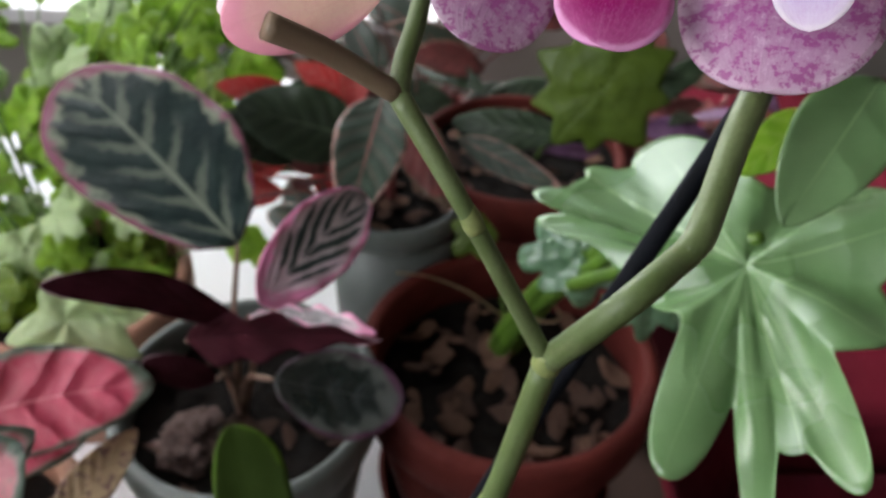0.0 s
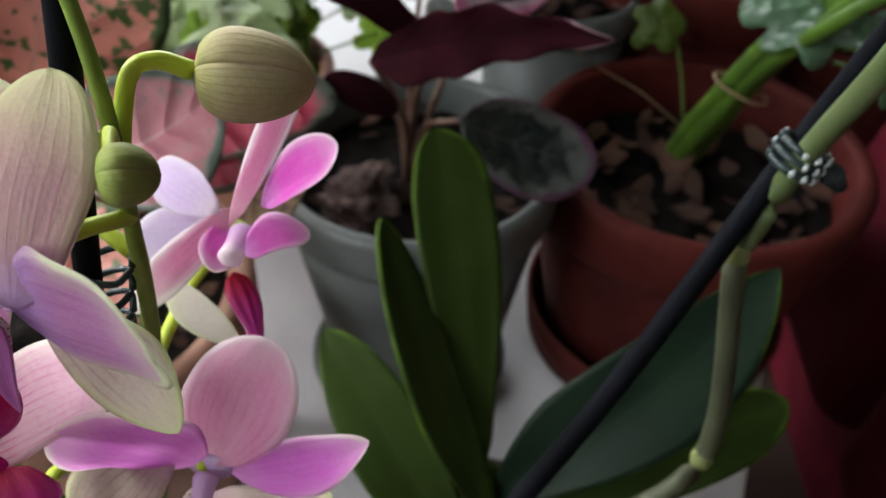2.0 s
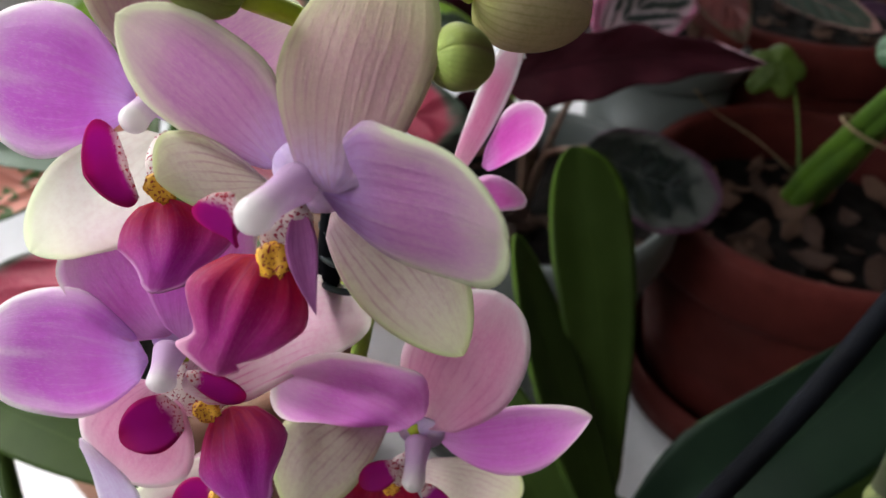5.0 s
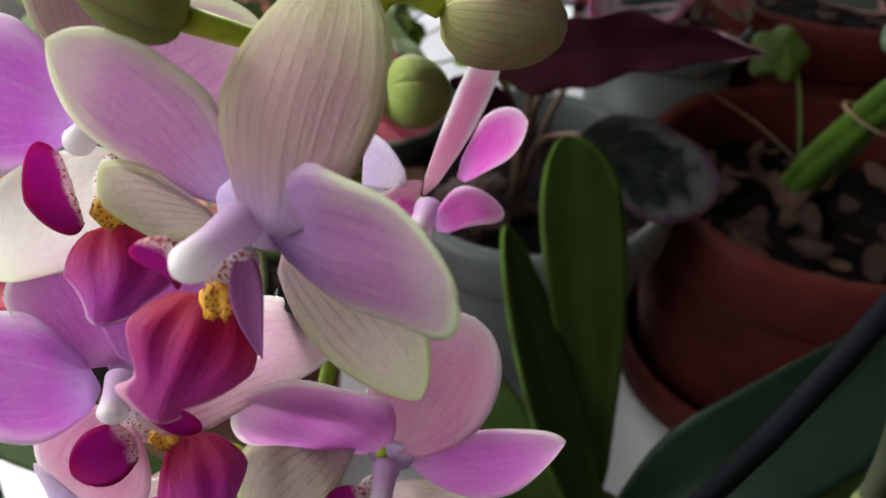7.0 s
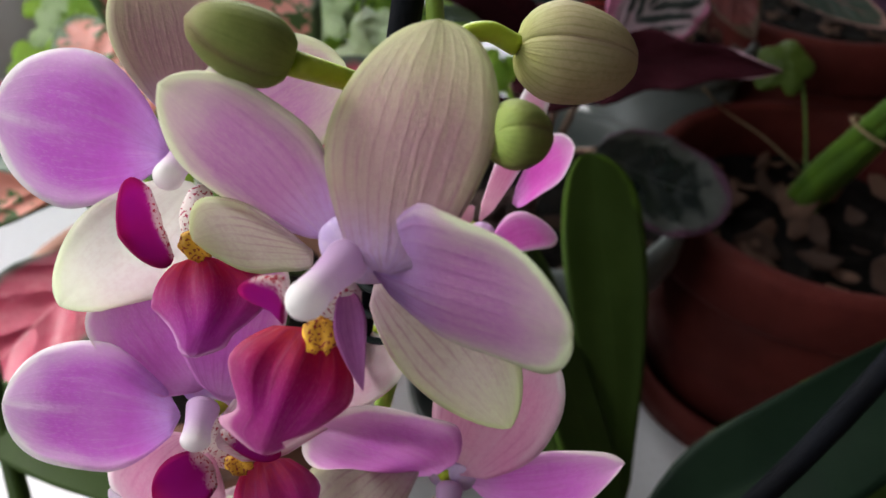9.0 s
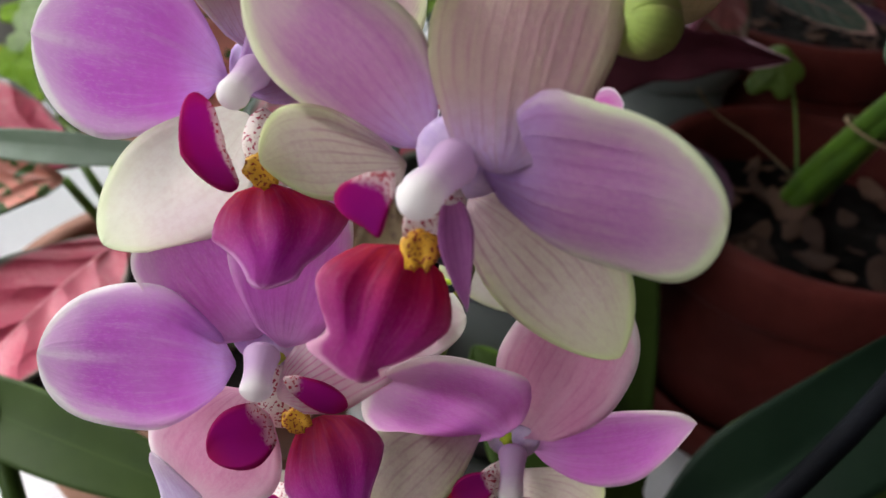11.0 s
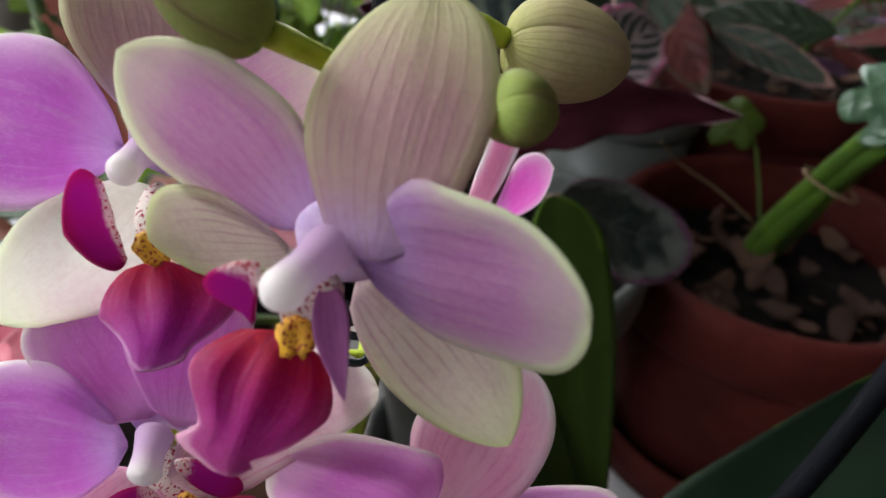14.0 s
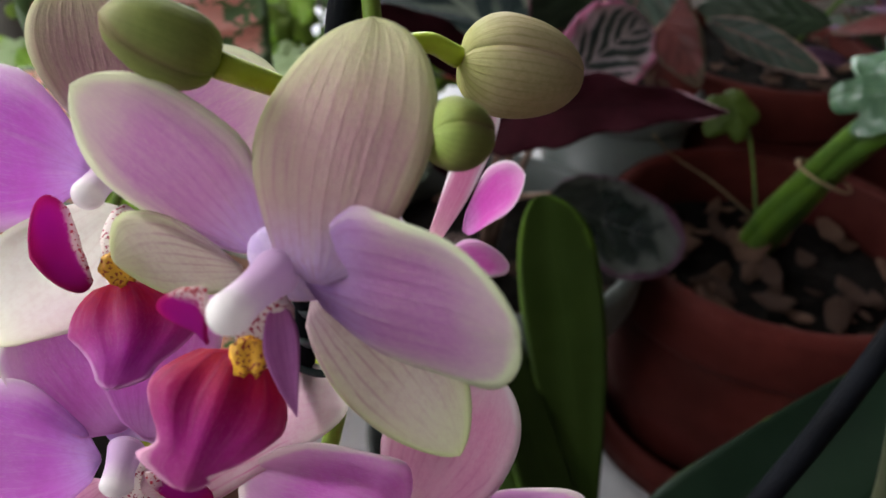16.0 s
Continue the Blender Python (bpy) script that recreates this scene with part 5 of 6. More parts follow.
# ---- the orchid with the bare spike and its upper flowers ----
leaves = thing("orchid_plant", "orchid with thick glossy dark green leaves", "orchid plant", "", (-0.02, 0.125, 0.1))
THICK = dict(claw=0.3, peak=0.62, blunt=2.2, sharp=0.6, bow=0.05, fold=0.035, thick=0.0018, grow=0.6)
blade("leaf", (-0.0207, 0.1476, 0.1547), (-0.0494, 0.2345, 0.2529), 0.0343, (0.33, -0.62, 0.71), M["orchid_leaf"], leaves, "", **{**THICK, "claw": 0.176, "peak": 0.735, "blunt": 2.157, "sharp": 0.571, "bow": -0.028, "cup": 0.004, "skew": 0.053, "sway": 0.031, "lean": 0.1, "twist": 0.064, "curl": 0.01})
blade("leaf", (-0.0175, 0.1293, 0.1509), (-0.0686, 0.2095, 0.2258), 0.0271, (0.62, -0.24, 0.75), M["orchid_leaf"], leaves, "", **{**THICK, "claw": 0.353, "peak": 0.504, "blunt": 2.159, "sharp": 0.59, "bow": 0.025, "cup": -0.003, "skew": -0.03, "sway": -0.036, "lean": 0.097, "twist": -0.195, "curl": -0.009})
blade("leaf", (-0.0251, 0.1166, 0.1466), (-0.0867, 0.1772, 0.1958), 0.0320, (0.13, -0.52, 0.85), M["orchid_leaf"], leaves, "", **{**THICK, "claw": 0.303, "peak": 0.506, "blunt": 1.962, "sharp": 0.685, "bow": 0.08, "cup": 0.003, "skew": -0.061, "sway": -0.019, "lean": 0.076, "twist": 0.015, "curl": 0.007})
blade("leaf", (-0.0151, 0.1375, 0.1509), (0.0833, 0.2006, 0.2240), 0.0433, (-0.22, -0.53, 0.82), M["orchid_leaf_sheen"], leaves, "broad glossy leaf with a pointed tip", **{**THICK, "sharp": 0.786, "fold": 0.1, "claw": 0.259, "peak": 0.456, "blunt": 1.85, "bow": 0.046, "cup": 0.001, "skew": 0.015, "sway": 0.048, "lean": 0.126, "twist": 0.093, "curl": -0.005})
blade("leaf", (0.0026, 0.1294, 0.1453), (0.0964, 0.1765, 0.1760), 0.0329, (-0.09, -0.45, 0.89), M["orchid_leaf"], leaves, "", **{**THICK, "claw": 0.308, "peak": 0.616, "blunt": 2.172, "sharp": 0.587, "bow": 0.029, "cup": -0.002, "skew": -0.017, "sway": -0.018, "lean": 0.042, "twist": 0.002, "curl": 0.001})
for b in ROOTS[leaves.name]:
    tube("leaf_base", [(-0.02, 0.125, 0.095), tuple((Vector((-0.02, 0.127, 0.12)) * 0.5 + Vector(b) * 0.5)), b], [0.008, 0.009, 0.007], M["orchid_leaf"], leaves)

upper = thing("orchid_spike", "thick bare green orchid spike with pale nodes", "flower stem", "", (-0.02, 0.125, 0.1))
NODES = [(-0.015, 0.122, 0.12), (0.012, 0.112, 0.18), (0.0436, 0.121, 0.2165), (0.036, 0.1353, 0.2894), (0.0441, 0.1395, 0.3167), (0.0506, 0.1299, 0.3587), (0.0591, 0.1327, 0.4091)]
tube("lower_stem", NODES[:4], [0.0032, 0.0032, 0.0031, 0.0031], M["spike_shaded_foot"], upper, "browner foot of the spike, darkened as in shade")
tube("middle_stem", NODES[3:], [0.0031, 0.003, 0.0031, 0.003], M["spike"], upper)
tube("upper_stem", [(0.0591, 0.1327, 0.4091), (0.0699, 0.1265, 0.4314), (0.0826, 0.1353, 0.4367), (0.0847, 0.1369, 0.4380), (0.0878, 0.1405, 0.4403), (0.0967, 0.1572, 0.4501), (0.1041, 0.1695, 0.4577), (0.1179, 0.1956, 0.4667), (0.135, 0.23, 0.48)], [0.0031, 0.0031, 0.0034, 0.0034], M["spike"], upper)
tube("side_branch", [(0.0591, 0.1327, 0.4091), (0.0407, 0.1363, 0.4441), (0.0263, 0.1472, 0.4649)], [0.0021, 0.0019, 0.0022], M["spike"], upper)
tube("side_branch", [(0.0263, 0.1472, 0.4649), (0.0145, 0.1445, 0.474), (0.0046, 0.1414, 0.48)], [0.0021, 0.0022, 0.0025], M["spike_brown"], upper, "brown end of a side branch")
tube("side_branch", [(0.0263, 0.1472, 0.4649), (0.0272, 0.151, 0.4696), (0.0302, 0.1582, 0.4785), (0.032, 0.17, 0.495)], [0.0022, 0.0019, 0.0018], M["spike"], upper)


def node_ring(at, along, radius):
    a, d = Vector(at), Vector(along).normalized()
    tube("node", [a - d * 0.0022, a - d * 0.0007, a + d * 0.0009, a + d * 0.003], [radius * 0.98, radius * 1.13, radius * 1.1, radius * 0.96], M["node"], upper, "pale yellow node", 14, 3)


node_ring((0.0436, 0.121, 0.2165), (0.01, 0.02, 0.08), 0.0031)
node_ring((0.036, 0.1353, 0.2894), (0.0, 0.01, 0.06), 0.0031)
node_ring((0.0506, 0.1299, 0.3587), (0.01, -0.002, 0.05), 0.0031)
node_ring((0.0591, 0.1327, 0.4091), (0.0, 0.002, 0.05), 0.0031)
node_ring((0.0407, 0.1363, 0.4441), (-0.016, 0.01, 0.03), 0.0019)
stake1 = thing("plant_stake", "thick black plastic plant stake clipped to the spike", "plant stake", "plant stakes", (-0.02, 0.1, 0.1))
tube("rod", [(-0.05, 0.075, 0.16), (0.0021, 0.1035, 0.2588), (0.046, 0.1475, 0.3167), (0.075, 0.165, 0.375), (0.1079, 0.185, 0.4374), (0.135, 0.205, 0.49)], [0.0029, 0.0029], M["stake"], stake1)
tube("cap", [(0.134, 0.204, 0.488), (0.137, 0.2065, 0.494), (0.139, 0.208, 0.498)], [0.0036, 0.0036, 0.0014], M["stake"], stake1)
clip1 = thing("orchid_clip", "dark green clip with a pale beaded ring", "plant clip", "plant clips", (0.046, 0.143, 0.3167))
d = Vector((0.35, 0.15, 0.9)).normalized()
e1 = d.cross(Vector((0, 1, 0))).normalized()
e2 = d.cross(e1)
for k in range(3):
    c = Vector((0.0442, 0.1425, 0.3155)) + d * (0.0026 * k - 0.0026)
    tube("ring", [c + e1 * 0.0058 * math.cos(a) + e2 * 0.0058 * math.sin(a) for a in [q * 0.5 for q in range(13)]], [0.0011, 0.0011], M["clip"], clip1, "", 8, 3)
    for q in range(9):
        a = q * 0.5 + 1.2 + 0.25 * (k % 2)
        p = c + (e1 * math.cos(a) + e2 * math.sin(a)) * 0.0066
        tube("bead", [p - d * 0.0011, p, p + d * 0.0011], [0.0003, 0.0009, 0.0003], M["thread"], clip1, "", 8, 2)
tube("jaw", [Vector((0.0442, 0.1425, 0.3155)) - e1 * 0.006, Vector((0.0442, 0.1425, 0.3155)) - e1 * 0.011 - d * 0.001, Vector((0.0442, 0.1425, 0.3155)) - e1 * 0.015 - d * 0.003], [0.0022, 0.003, 0.0018], M["clip"], clip1)

fg = thing("orchid_flower", "large speckled purple orchid flower with a magenta lip", "flower", "upper orchid flowers", (0.1, 0.17, 0.49))
blade("petal", (0.0506, 0.1775, 0.4876), (0.0388, 0.1483, 0.4749), 0.0241, (0.21, -0.46, 0.86), M["speckled"], fg, "", **PETAL)
blade("petal", (0.1035, 0.1745, 0.4953), (0.0887, 0.1372, 0.4726), 0.0363, (-0.28, -0.42, 0.87), M["speckled"], fg, "", **PETAL)
blade("lip", (0.0689, 0.1646, 0.4889), (0.0606, 0.1427, 0.4774), 0.0214, (-0.03, -0.45, 0.89), M["lip_rimmed"], fg, "magenta lip with a pale edge", **PETAL)
blade("side_lobe", (0.0926, 0.1435, 0.4962), (0.0915, 0.1342, 0.4848), 0.0125, (-0.45, -0.67, 0.59), M["lavender"], fg, "lavender side lobe", **LOBE)
fh = thing("orchid_flower", "peach-pink orchid flower lit from behind", "flower", "upper orchid flowers", (0.02, 0.155, 0.48))
blade("petal", (0.0255, 0.1572, 0.4849), (-0.0023, 0.1409, 0.4790), 0.0158, (0.39, -0.82, 0.43), M["peach"], fh, "", **PETAL)
blade("sepal", (0.0200, 0.1657, 0.4839), (-0.0067, 0.1557, 0.4762), 0.0135, (0.23, -0.90, 0.37), M["sepal_pink"], fh, "pink sepal", **SEPAL)

# ---- the dark feathered plant in the grey pot ----
cal = thing("calathea_plant", "dark feathered prayer plant with pink-edged and maroon-backed leaves", "potted plant", "", (-0.068, 0.318, 0.16))
BROAD = dict(claw=0.25, peak=0.5, blunt=2.1, sharp=0.55, bow=0.06, cup=0.05, ruffle=0.02, waves=3.0, thick=0.0005, grow=0.45, rows=26, cols=18)
blade("leaf", (-0.0669, 0.3510, 0.2624), (-0.1965, 0.4841, 0.2945), 0.0954, (-0.15, -0.34, 0.93), M["calathea"], cal, "large dark feathered leaf with a pink edge", **{**BROAD, "claw": 0.251, "peak": 0.475, "blunt": 2.101, "sharp": 0.589, "bow": 0.034, "cup": 0.044, "skew": 0.021, "sway": 0.005, "lean": -0.088, "twist": -0.023, "curl": -0.006})
blade("leaf", (0.0012, 0.3920, 0.2690), (-0.0459, 0.2976, 0.2675), 0.0423, (0.58, -0.30, 0.75), M["calathea_pink"], cal, "pink and silver striped young leaf", **{**BROAD, "ruffle": 0.05, "waves": 4.0, "claw": 0.26, "peak": 0.478, "blunt": 2.127, "sharp": 0.537, "bow": 0.042, "cup": 0.048, "skew": 0.003, "sway": 0.007, "lean": 0.018, "twist": -0.012, "curl": -0.007})
blade("leaf", (-0.0560, 0.2995, 0.2480), (-0.1312, 0.2688, 0.3041), 0.0190, (0.73, -0.61, 0.31), M["calathea_back"], cal, "curled maroon leaf with a ruffled edge", **{**BROAD, "ruffle": 0.09, "waves": 4.0, "claw": 0.285, "peak": 0.528, "blunt": 2.063, "sharp": 0.564, "bow": 0.031, "cup": 0.049, "skew": 0.036, "sway": 0.081, "lean": 0.045, "twist": -0.017, "curl": 0.004})
blade("leaf", (-0.0844, 0.2940, 0.2451), (0.0176, 0.2644, 0.2805), 0.0302, (-0.24, -0.97, -0.04), M["calathea_back"], cal, "maroon leaf seen from below", **{**BROAD, "ruffle": 0.12, "waves": 4.0, "fold": 0.1, "claw": 0.269, "peak": 0.431, "blunt": 1.364, "sharp": 0.755, "bow": 0.034, "cup": 0.053, "skew": 0.005, "sway": -0.073, "lean": -0.122, "twist": -0.301, "curl": -0.031})
blade("leaf", (-0.0532, 0.3028, 0.2542), (0.0132, 0.2675, 0.2778), 0.0160, (-0.17, 0.30, 0.94), M["calathea_pink"], cal, "pink and grey-green upper side of a curled leaf", **{**BROAD, "ruffle": 0.14, "waves": 4.0})
blade("leaf", (-0.0424, 0.2907, 0.2192), (0.0265, 0.2972, 0.1930), 0.0483, (0.35, -0.57, 0.74), M["calathea_oval"], cal, "small dark oval leaf with a purple edge", **{**BROAD, "peak": 0.518, "claw": 0.224, "blunt": 2.198, "sharp": 0.489, "bow": -0.086, "cup": 0.013, "skew": 0.041, "sway": 0.001, "lean": 0.046, "twist": -0.049, "curl": 0.018})
blade("leaf", (-0.0710, 0.2862, 0.2247), (-0.1026, 0.2781, 0.2453), 0.0164, (0.50, -0.71, 0.49), M["calathea_back"], cal, "", **BROAD)
ROOT = (-0.07, 0.312, 0.16)
for p in ROOTS[cal.name]:
    m_ = (Vector(ROOT) + Vector(p)) / 2 + Vector((0.2 * (ROOT[0] - p[0]), 0.2 * (ROOT[1] - p[1]), 0.012))
    tube("stem", [ROOT, tuple(m_), p], [0.0024, 0.0018, 0.0013], M["calathea_stem"], cal, "", 8, 6)
lump = thing("bark_lump", "flaky dark brown lump of bark", "bark", "", (-0.09, 0.278, 0.16))
for k in range(4):
    bm = bmesh.new()
    bmesh.ops.create_icosphere(bm, subdivisions=4, radius=1)
    for v in bm.verts:
        r = 1 + 0.5 * noise.noise(v.co * 1.6 + Vector((k * 5, 0, 3))) - 0.45 * abs(noise.noise(v.co * 4 + Vector((k, 3, 0)))) + 0.14 * noise.noise(v.co * 15)
        v.co = Vector((-0.095 + 0.008 * (k % 2), 0.285 + 0.009 * (k // 2), 0.166 + 0.005 * k)) + Vector((v.co.x * 0.017, v.co.y * 0.014, v.co.z * 0.006 + 0.004 * v.co.x * (k - 1.5))) * r * (1 - 0.12 * k)
    under(part("flake", bm, M["bark_flake"], None, "", False), lump)

# ---- pink-leaved plant in the tan pot ----
ag = thing("aglaonema_plant", "pink-leaved plant with green mottled leaf edges", "potted plant", "", (-0.225, 0.225, 0.14))
AG = dict(claw=0.2, peak=0.42, blunt=1.8, sharp=0.7, bow=0.06, fold=0.08, ruffle=0.02, waves=3.0, thick=0.0006, grow=0.5, rows=26, cols=18)
blade("leaf", (-0.1831, 0.2471, 0.2371), (-0.0956, 0.2714, 0.2387), 0.0514, (0.31, -0.62, 0.72), M["agla"], ag, "deep pink leaf with a green edge", **{**AG, "claw": 0.18, "peak": 0.366, "blunt": 1.836, "sharp": 0.628, "bow": 0.032, "cup": -0.005, "skew": -0.014, "sway": -0.029, "lean": 0.005, "twist": -0.046, "curl": -0.009})
blade("leaf", (-0.2021, 0.2155, 0.2558), (-0.2234, 0.3577, 0.3093), 0.1000, (0.47, -0.25, 0.85), M["agla_salmon"], ag, "large salmon leaf mottled green", **{**AG, "claw": 0.186, "peak": 0.391, "blunt": 1.902, "sharp": 0.678, "bow": 0.058, "cup": -0.001, "skew": -0.058, "sway": -0.025, "lean": -0.042, "twist": 0.06, "curl": 0.006})
blade("leaf", (-0.1633, 0.1750, 0.2642), (-0.1194, 0.2031, 0.2825), 0.0482, (0.20, -0.74, 0.64), M["agla_pale"], ag, "pale pink leaf", **{**AG, "claw": 0.2, "peak": 0.448, "blunt": 1.856, "sharp": 0.692, "bow": 0.056, "cup": -0.001, "skew": 0.047, "sway": 0.038, "lean": 0.033, "twist": 0.004, "curl": -0.002})
blade("leaf", (-0.1752, 0.1826, 0.2585), (-0.1253, 0.2202, 0.2674), 0.0356, (0.41, -0.69, 0.59), M["agla_pale"], ag, "pale pink leaf", **AG)
blade("leaf", (-0.1437, 0.2218, 0.1850), (-0.1112, 0.2698, 0.2042), 0.0235, (0.38, -0.55, 0.74), M["dry"], ag, "dry brown leaf", **AG)
for p in ROOTS[ag.name]:
    m_ = (Vector((-0.225, 0.225, 0.14)) + Vector(p)) / 2 + Vector((-0.01, 0, 0.012))
    tube("stem", [(-0.225, 0.225, 0.135), tuple(m_), p], [0.003, 0.0024, 0.0018], M["petiole"], ag, "", 8, 6)
for k in range(7):
    a = k * 0.9 + 2.1
    b = Vector((-0.235, 0.235, 0.2)) + Vector((0.03 * math.cos(a), 0.03 * math.sin(a), 0.01 * (k % 3)))
    t = b + Vector((0.1 * math.cos(a) - 0.03, 0.1 * math.sin(a), 0.03 - 0.012 * k))
    blade("leaf", tuple(b), tuple(t), 0.05, (0.2 * math.cos(a), 0.2 * math.sin(a) - 0.3, 0.9), M["agla" if k % 2 else "agla_salmon"], ag, "", **AG)
    tube("stem", [(-0.225, 0.225, 0.135), tuple((b + Vector((-0.225, 0.225, 0.14))) / 2), tuple(b)], [0.003, 0.002], M["petiole"], ag, "", 8, 4)

# ---- bright trailing plant ----
iv = thing("trailing_plant", "bright yellow-green trailing plant with rounded lobed leaves", "potted plant", "", (-0.23, 0.47, 0.11))
lobed("leaf", (-0.1467, 0.3022, 0.2497), (-0.45, 0.1, 0.9), (0.0, -0.5, 0.85), 0.037, [(-15, 0.88, 26), (69, 0.88, 24), (-153, 1.12, 26), (180, 0.7, 40), (110, 0.6, 30)], M["pale_green"], iv, "pale green pointed leaf", 0.42, 0.3, 0.16, 0.0005, 110, 10, 5.0, 1.1)
tube("stem", [(-0.2, 0.44, 0.12), (-0.17, 0.35, 0.24), (-0.1495, 0.3026, 0.2813)], [0.0014, 0.0012], M["petiole"], iv, "", 8, 6)
rnd = random.Random(4)
IVY_LOBES = [(0, 1.05, 24), (64, 0.92, 22), (-64, 0.92, 22), (128, 0.76, 26), (-128, 0.76, 26)]
for k in range(260):
    c = Vector((rnd.uniform(-0.47, -0.09), rnd.uniform(0.43, 0.72), 0.0))
    c.z = 0.07 + 0.62 * (c.y - 0.43) + rnd.uniform(0.0, 0.09)
    if c.y < 0.49 and (c.x > -0.16 or c.z > 0.2):
        continue
    a = rnd.uniform(0, math.tau)
    n = Vector((rnd.uniform(-0.4, 0.5), rnd.uniform(-1.0, -0.2), rnd.uniform(0.3, 1.0)))
    ah = Vector((math.cos(a), math.sin(a) * 0.5, -0.7))
    lobed("leaf", c, ah, n, rnd.uniform(0.018, 0.031), IVY_LOBES, M[("ivy", "ivy", "pale_green", "ivy", "ivy", "lime", "pale_green")[k % 7]], iv, "", 0.56, 0.25, 0.16, 0.0004, 44, 5, 10.0)
    if k % 3 == 0:
        tube("stem", [(-0.23 + 0.3 * (c.x + 0.23), 0.47 + 0.3 * (c.y - 0.47), 0.115), ((c.x - 0.23) / 2, (c.y + 0.47) / 2, c.z * 0.75 + 0.02), tuple(c)], [0.001, 0.0009], M["petiole"], iv, "", 6, 4)

# ---- finger-leaved plant in the round terracotta pot ----
ph = thing("philodendron_plant", "finger-leaved green plant with tied leaf stalks", "potted plant", "", (0.0926, 0.3652, 0.13))
lobed("leaf", (0.1436, 0.2162, 0.3667), (-0.79, 0.55, -0.28), (-0.37, -0.06, 0.93), 0.1, [(-14, 0.95, 9), (-3, 0.82, 8), (-28, 0.87, 34), (-31, 0.94, 11), (-49, 0.9, 20), (89, 0.82, 10.5), (107, 0.94, 6.5), (117, 0.7, 15), (125, 0.86, 10), (155, 0.52, 30), (-124, 0.6, 24), (-152, 0.5, 25)], M["philo"], ph, "large pale green leaf with finger lobes", 0.33, 0.03, 0.13, 0.0006, 320, 20, 3.5, 2.2, 0.006)
blade("leaf", (0.1764, 0.2373, 0.4268), (0.1363, 0.1930, 0.4016), 0.0305, (-0.12, -0.40, 0.91), M["philo"], ph, "glossy green drooping leaf", **AG)
blade("leaf", (0.1762, 0.2660, 0.3986), (0.1453, 0.2438, 0.3853), 0.0183, (0.04, -0.55, 0.83), M["ivy"], ph, "yellow-green young leaf", **AG)
lobed("leaf", (0.125, 0.35, 0.262), (-0.9, -0.2, 0.1), (-0.2, -0.7, 0.7), 0.04, [(0, 0.9, 16), (40, 0.8, 16), (-40, 0.8, 16), (85, 0.8, 18), (-85, 0.8, 18), (140, 0.8, 20), (-140, 0.8, 20)], M["philo_dark"], ph, "small lobed leaf", 0.55, 0.3, 0.16, 0.0005, 110, 9, 12.0)
lobed("leaf", (0.16, 0.33, 0.25), (0.6, -0.4, -0.3), (0.1, -0.7, 0.7), 0.035, [(0, 0.9, 16), (50, 0.8, 16), (-50, 0.8, 16), (100, 0.8, 18), (-100, 0.8, 18)], M["philo_dark"], ph, "small lobed leaf", 0.55, 0.3, 0.12, 0.0005, 110, 9)
for k, (dx, dy, dz, end) in enumerate(((0, 0, 0, (0.15, 0.225, 0.372)), (0.006, 0.003, 0, (0.176, 0.24, 0.42)), (-0.004, 0.006, 0, (0.128, 0.35, 0.262)), (0.01, 0.008, 0, (0.165, 0.27, 0.385)))):
    tube("leaf_stalk", [(0.091 + dx, 0.391 + dy, 0.122), (0.1 + dx, 0.381 + dy, 0.165), (0.117 + dx, 0.35 + dy, 0.232 + 0.004 * k), end], [0.0058, 0.0065, 0.0045, 0.0022], M["petiole"], ph, "", 12, 8)
tube("twine_loop", [Vector((0.109, 0.369, 0.2)) + Vector((0.016 * math.cos(a), 0.012 * math.sin(a), -0.006 * math.cos(a))) for a in [q * 0.6 for q in range(11)]], [0.0009, 0.0009], M["twine"], ph, "tan twine tied round the stalks", 8, 4)
tube("runner", [(0.14, 0.345, 0.232), (0.176, 0.329, 0.235), (0.22, 0.3, 0.26)], [0.0012, 0.0012], M["petiole"], ph, "", 8, 6)
tube("runner", [(0.14, 0.345, 0.24), (0.18, 0.33, 0.25), (0.23, 0.3, 0.29)], [0.0011, 0.0011], M["petiole"], ph, "", 8, 6)
tube("runner", [(0.02, 0.4, 0.2), (0.042, 0.428, 0.172), (0.07, 0.432, 0.155), (0.0974, 0.424, 0.138)], [0.0007, 0.0007], M["twine"], ph, "thin dry brown tendril", 6, 6)
sp = thing("ivy_sprout", "single young ivy leaf on a thin stalk", "seedling", "", (0.095, 0.39, 0.13))
lobed("leaf", (0.075, 0.444, 0.2), (-0.5, -0.4, -0.2), (-0.1, -0.7, 0.7), 0.021, IVY_LOBES, M["olive"], sp, "", 0.6, 0.3, 0.1, 0.0004, 50, 6)
tube("stem", [(0.1, 0.4, 0.128), (0.092, 0.43, 0.17), (0.082, 0.446, 0.2)], [0.0011, 0.0009], M["petiole"], sp, "", 8, 6)
mp = thing("maple_leaved_plant", "lime green jagged leaf of a plant behind", "potted plant", "", (0.131, 0.57, 0.18))
lobed("leaf", (0.142, 0.43, 0.322), (-0.5, -0.1, -0.7), (-0.15, -0.95, 0.25), 0.045, [(0, 1.05, 15), (32, 0.95, 12), (-35, 1.0, 13), (75, 1.05, 16), (115, 0.95, 13), (155, 1.05, 16), (-80, 1.0, 15), (-125, 0.95, 15), (180, 0.95, 14)], M["olive"], mp, "", 0.66, 0.2, 0.05, 0.0004, 140, 8, 4.0, 1.3)
tube("stem", [(0.131, 0.57, 0.178), (0.145, 0.5, 0.27), (0.142, 0.43, 0.322)], [0.0018, 0.0014], M["petiole"], mp, "", 8, 6)
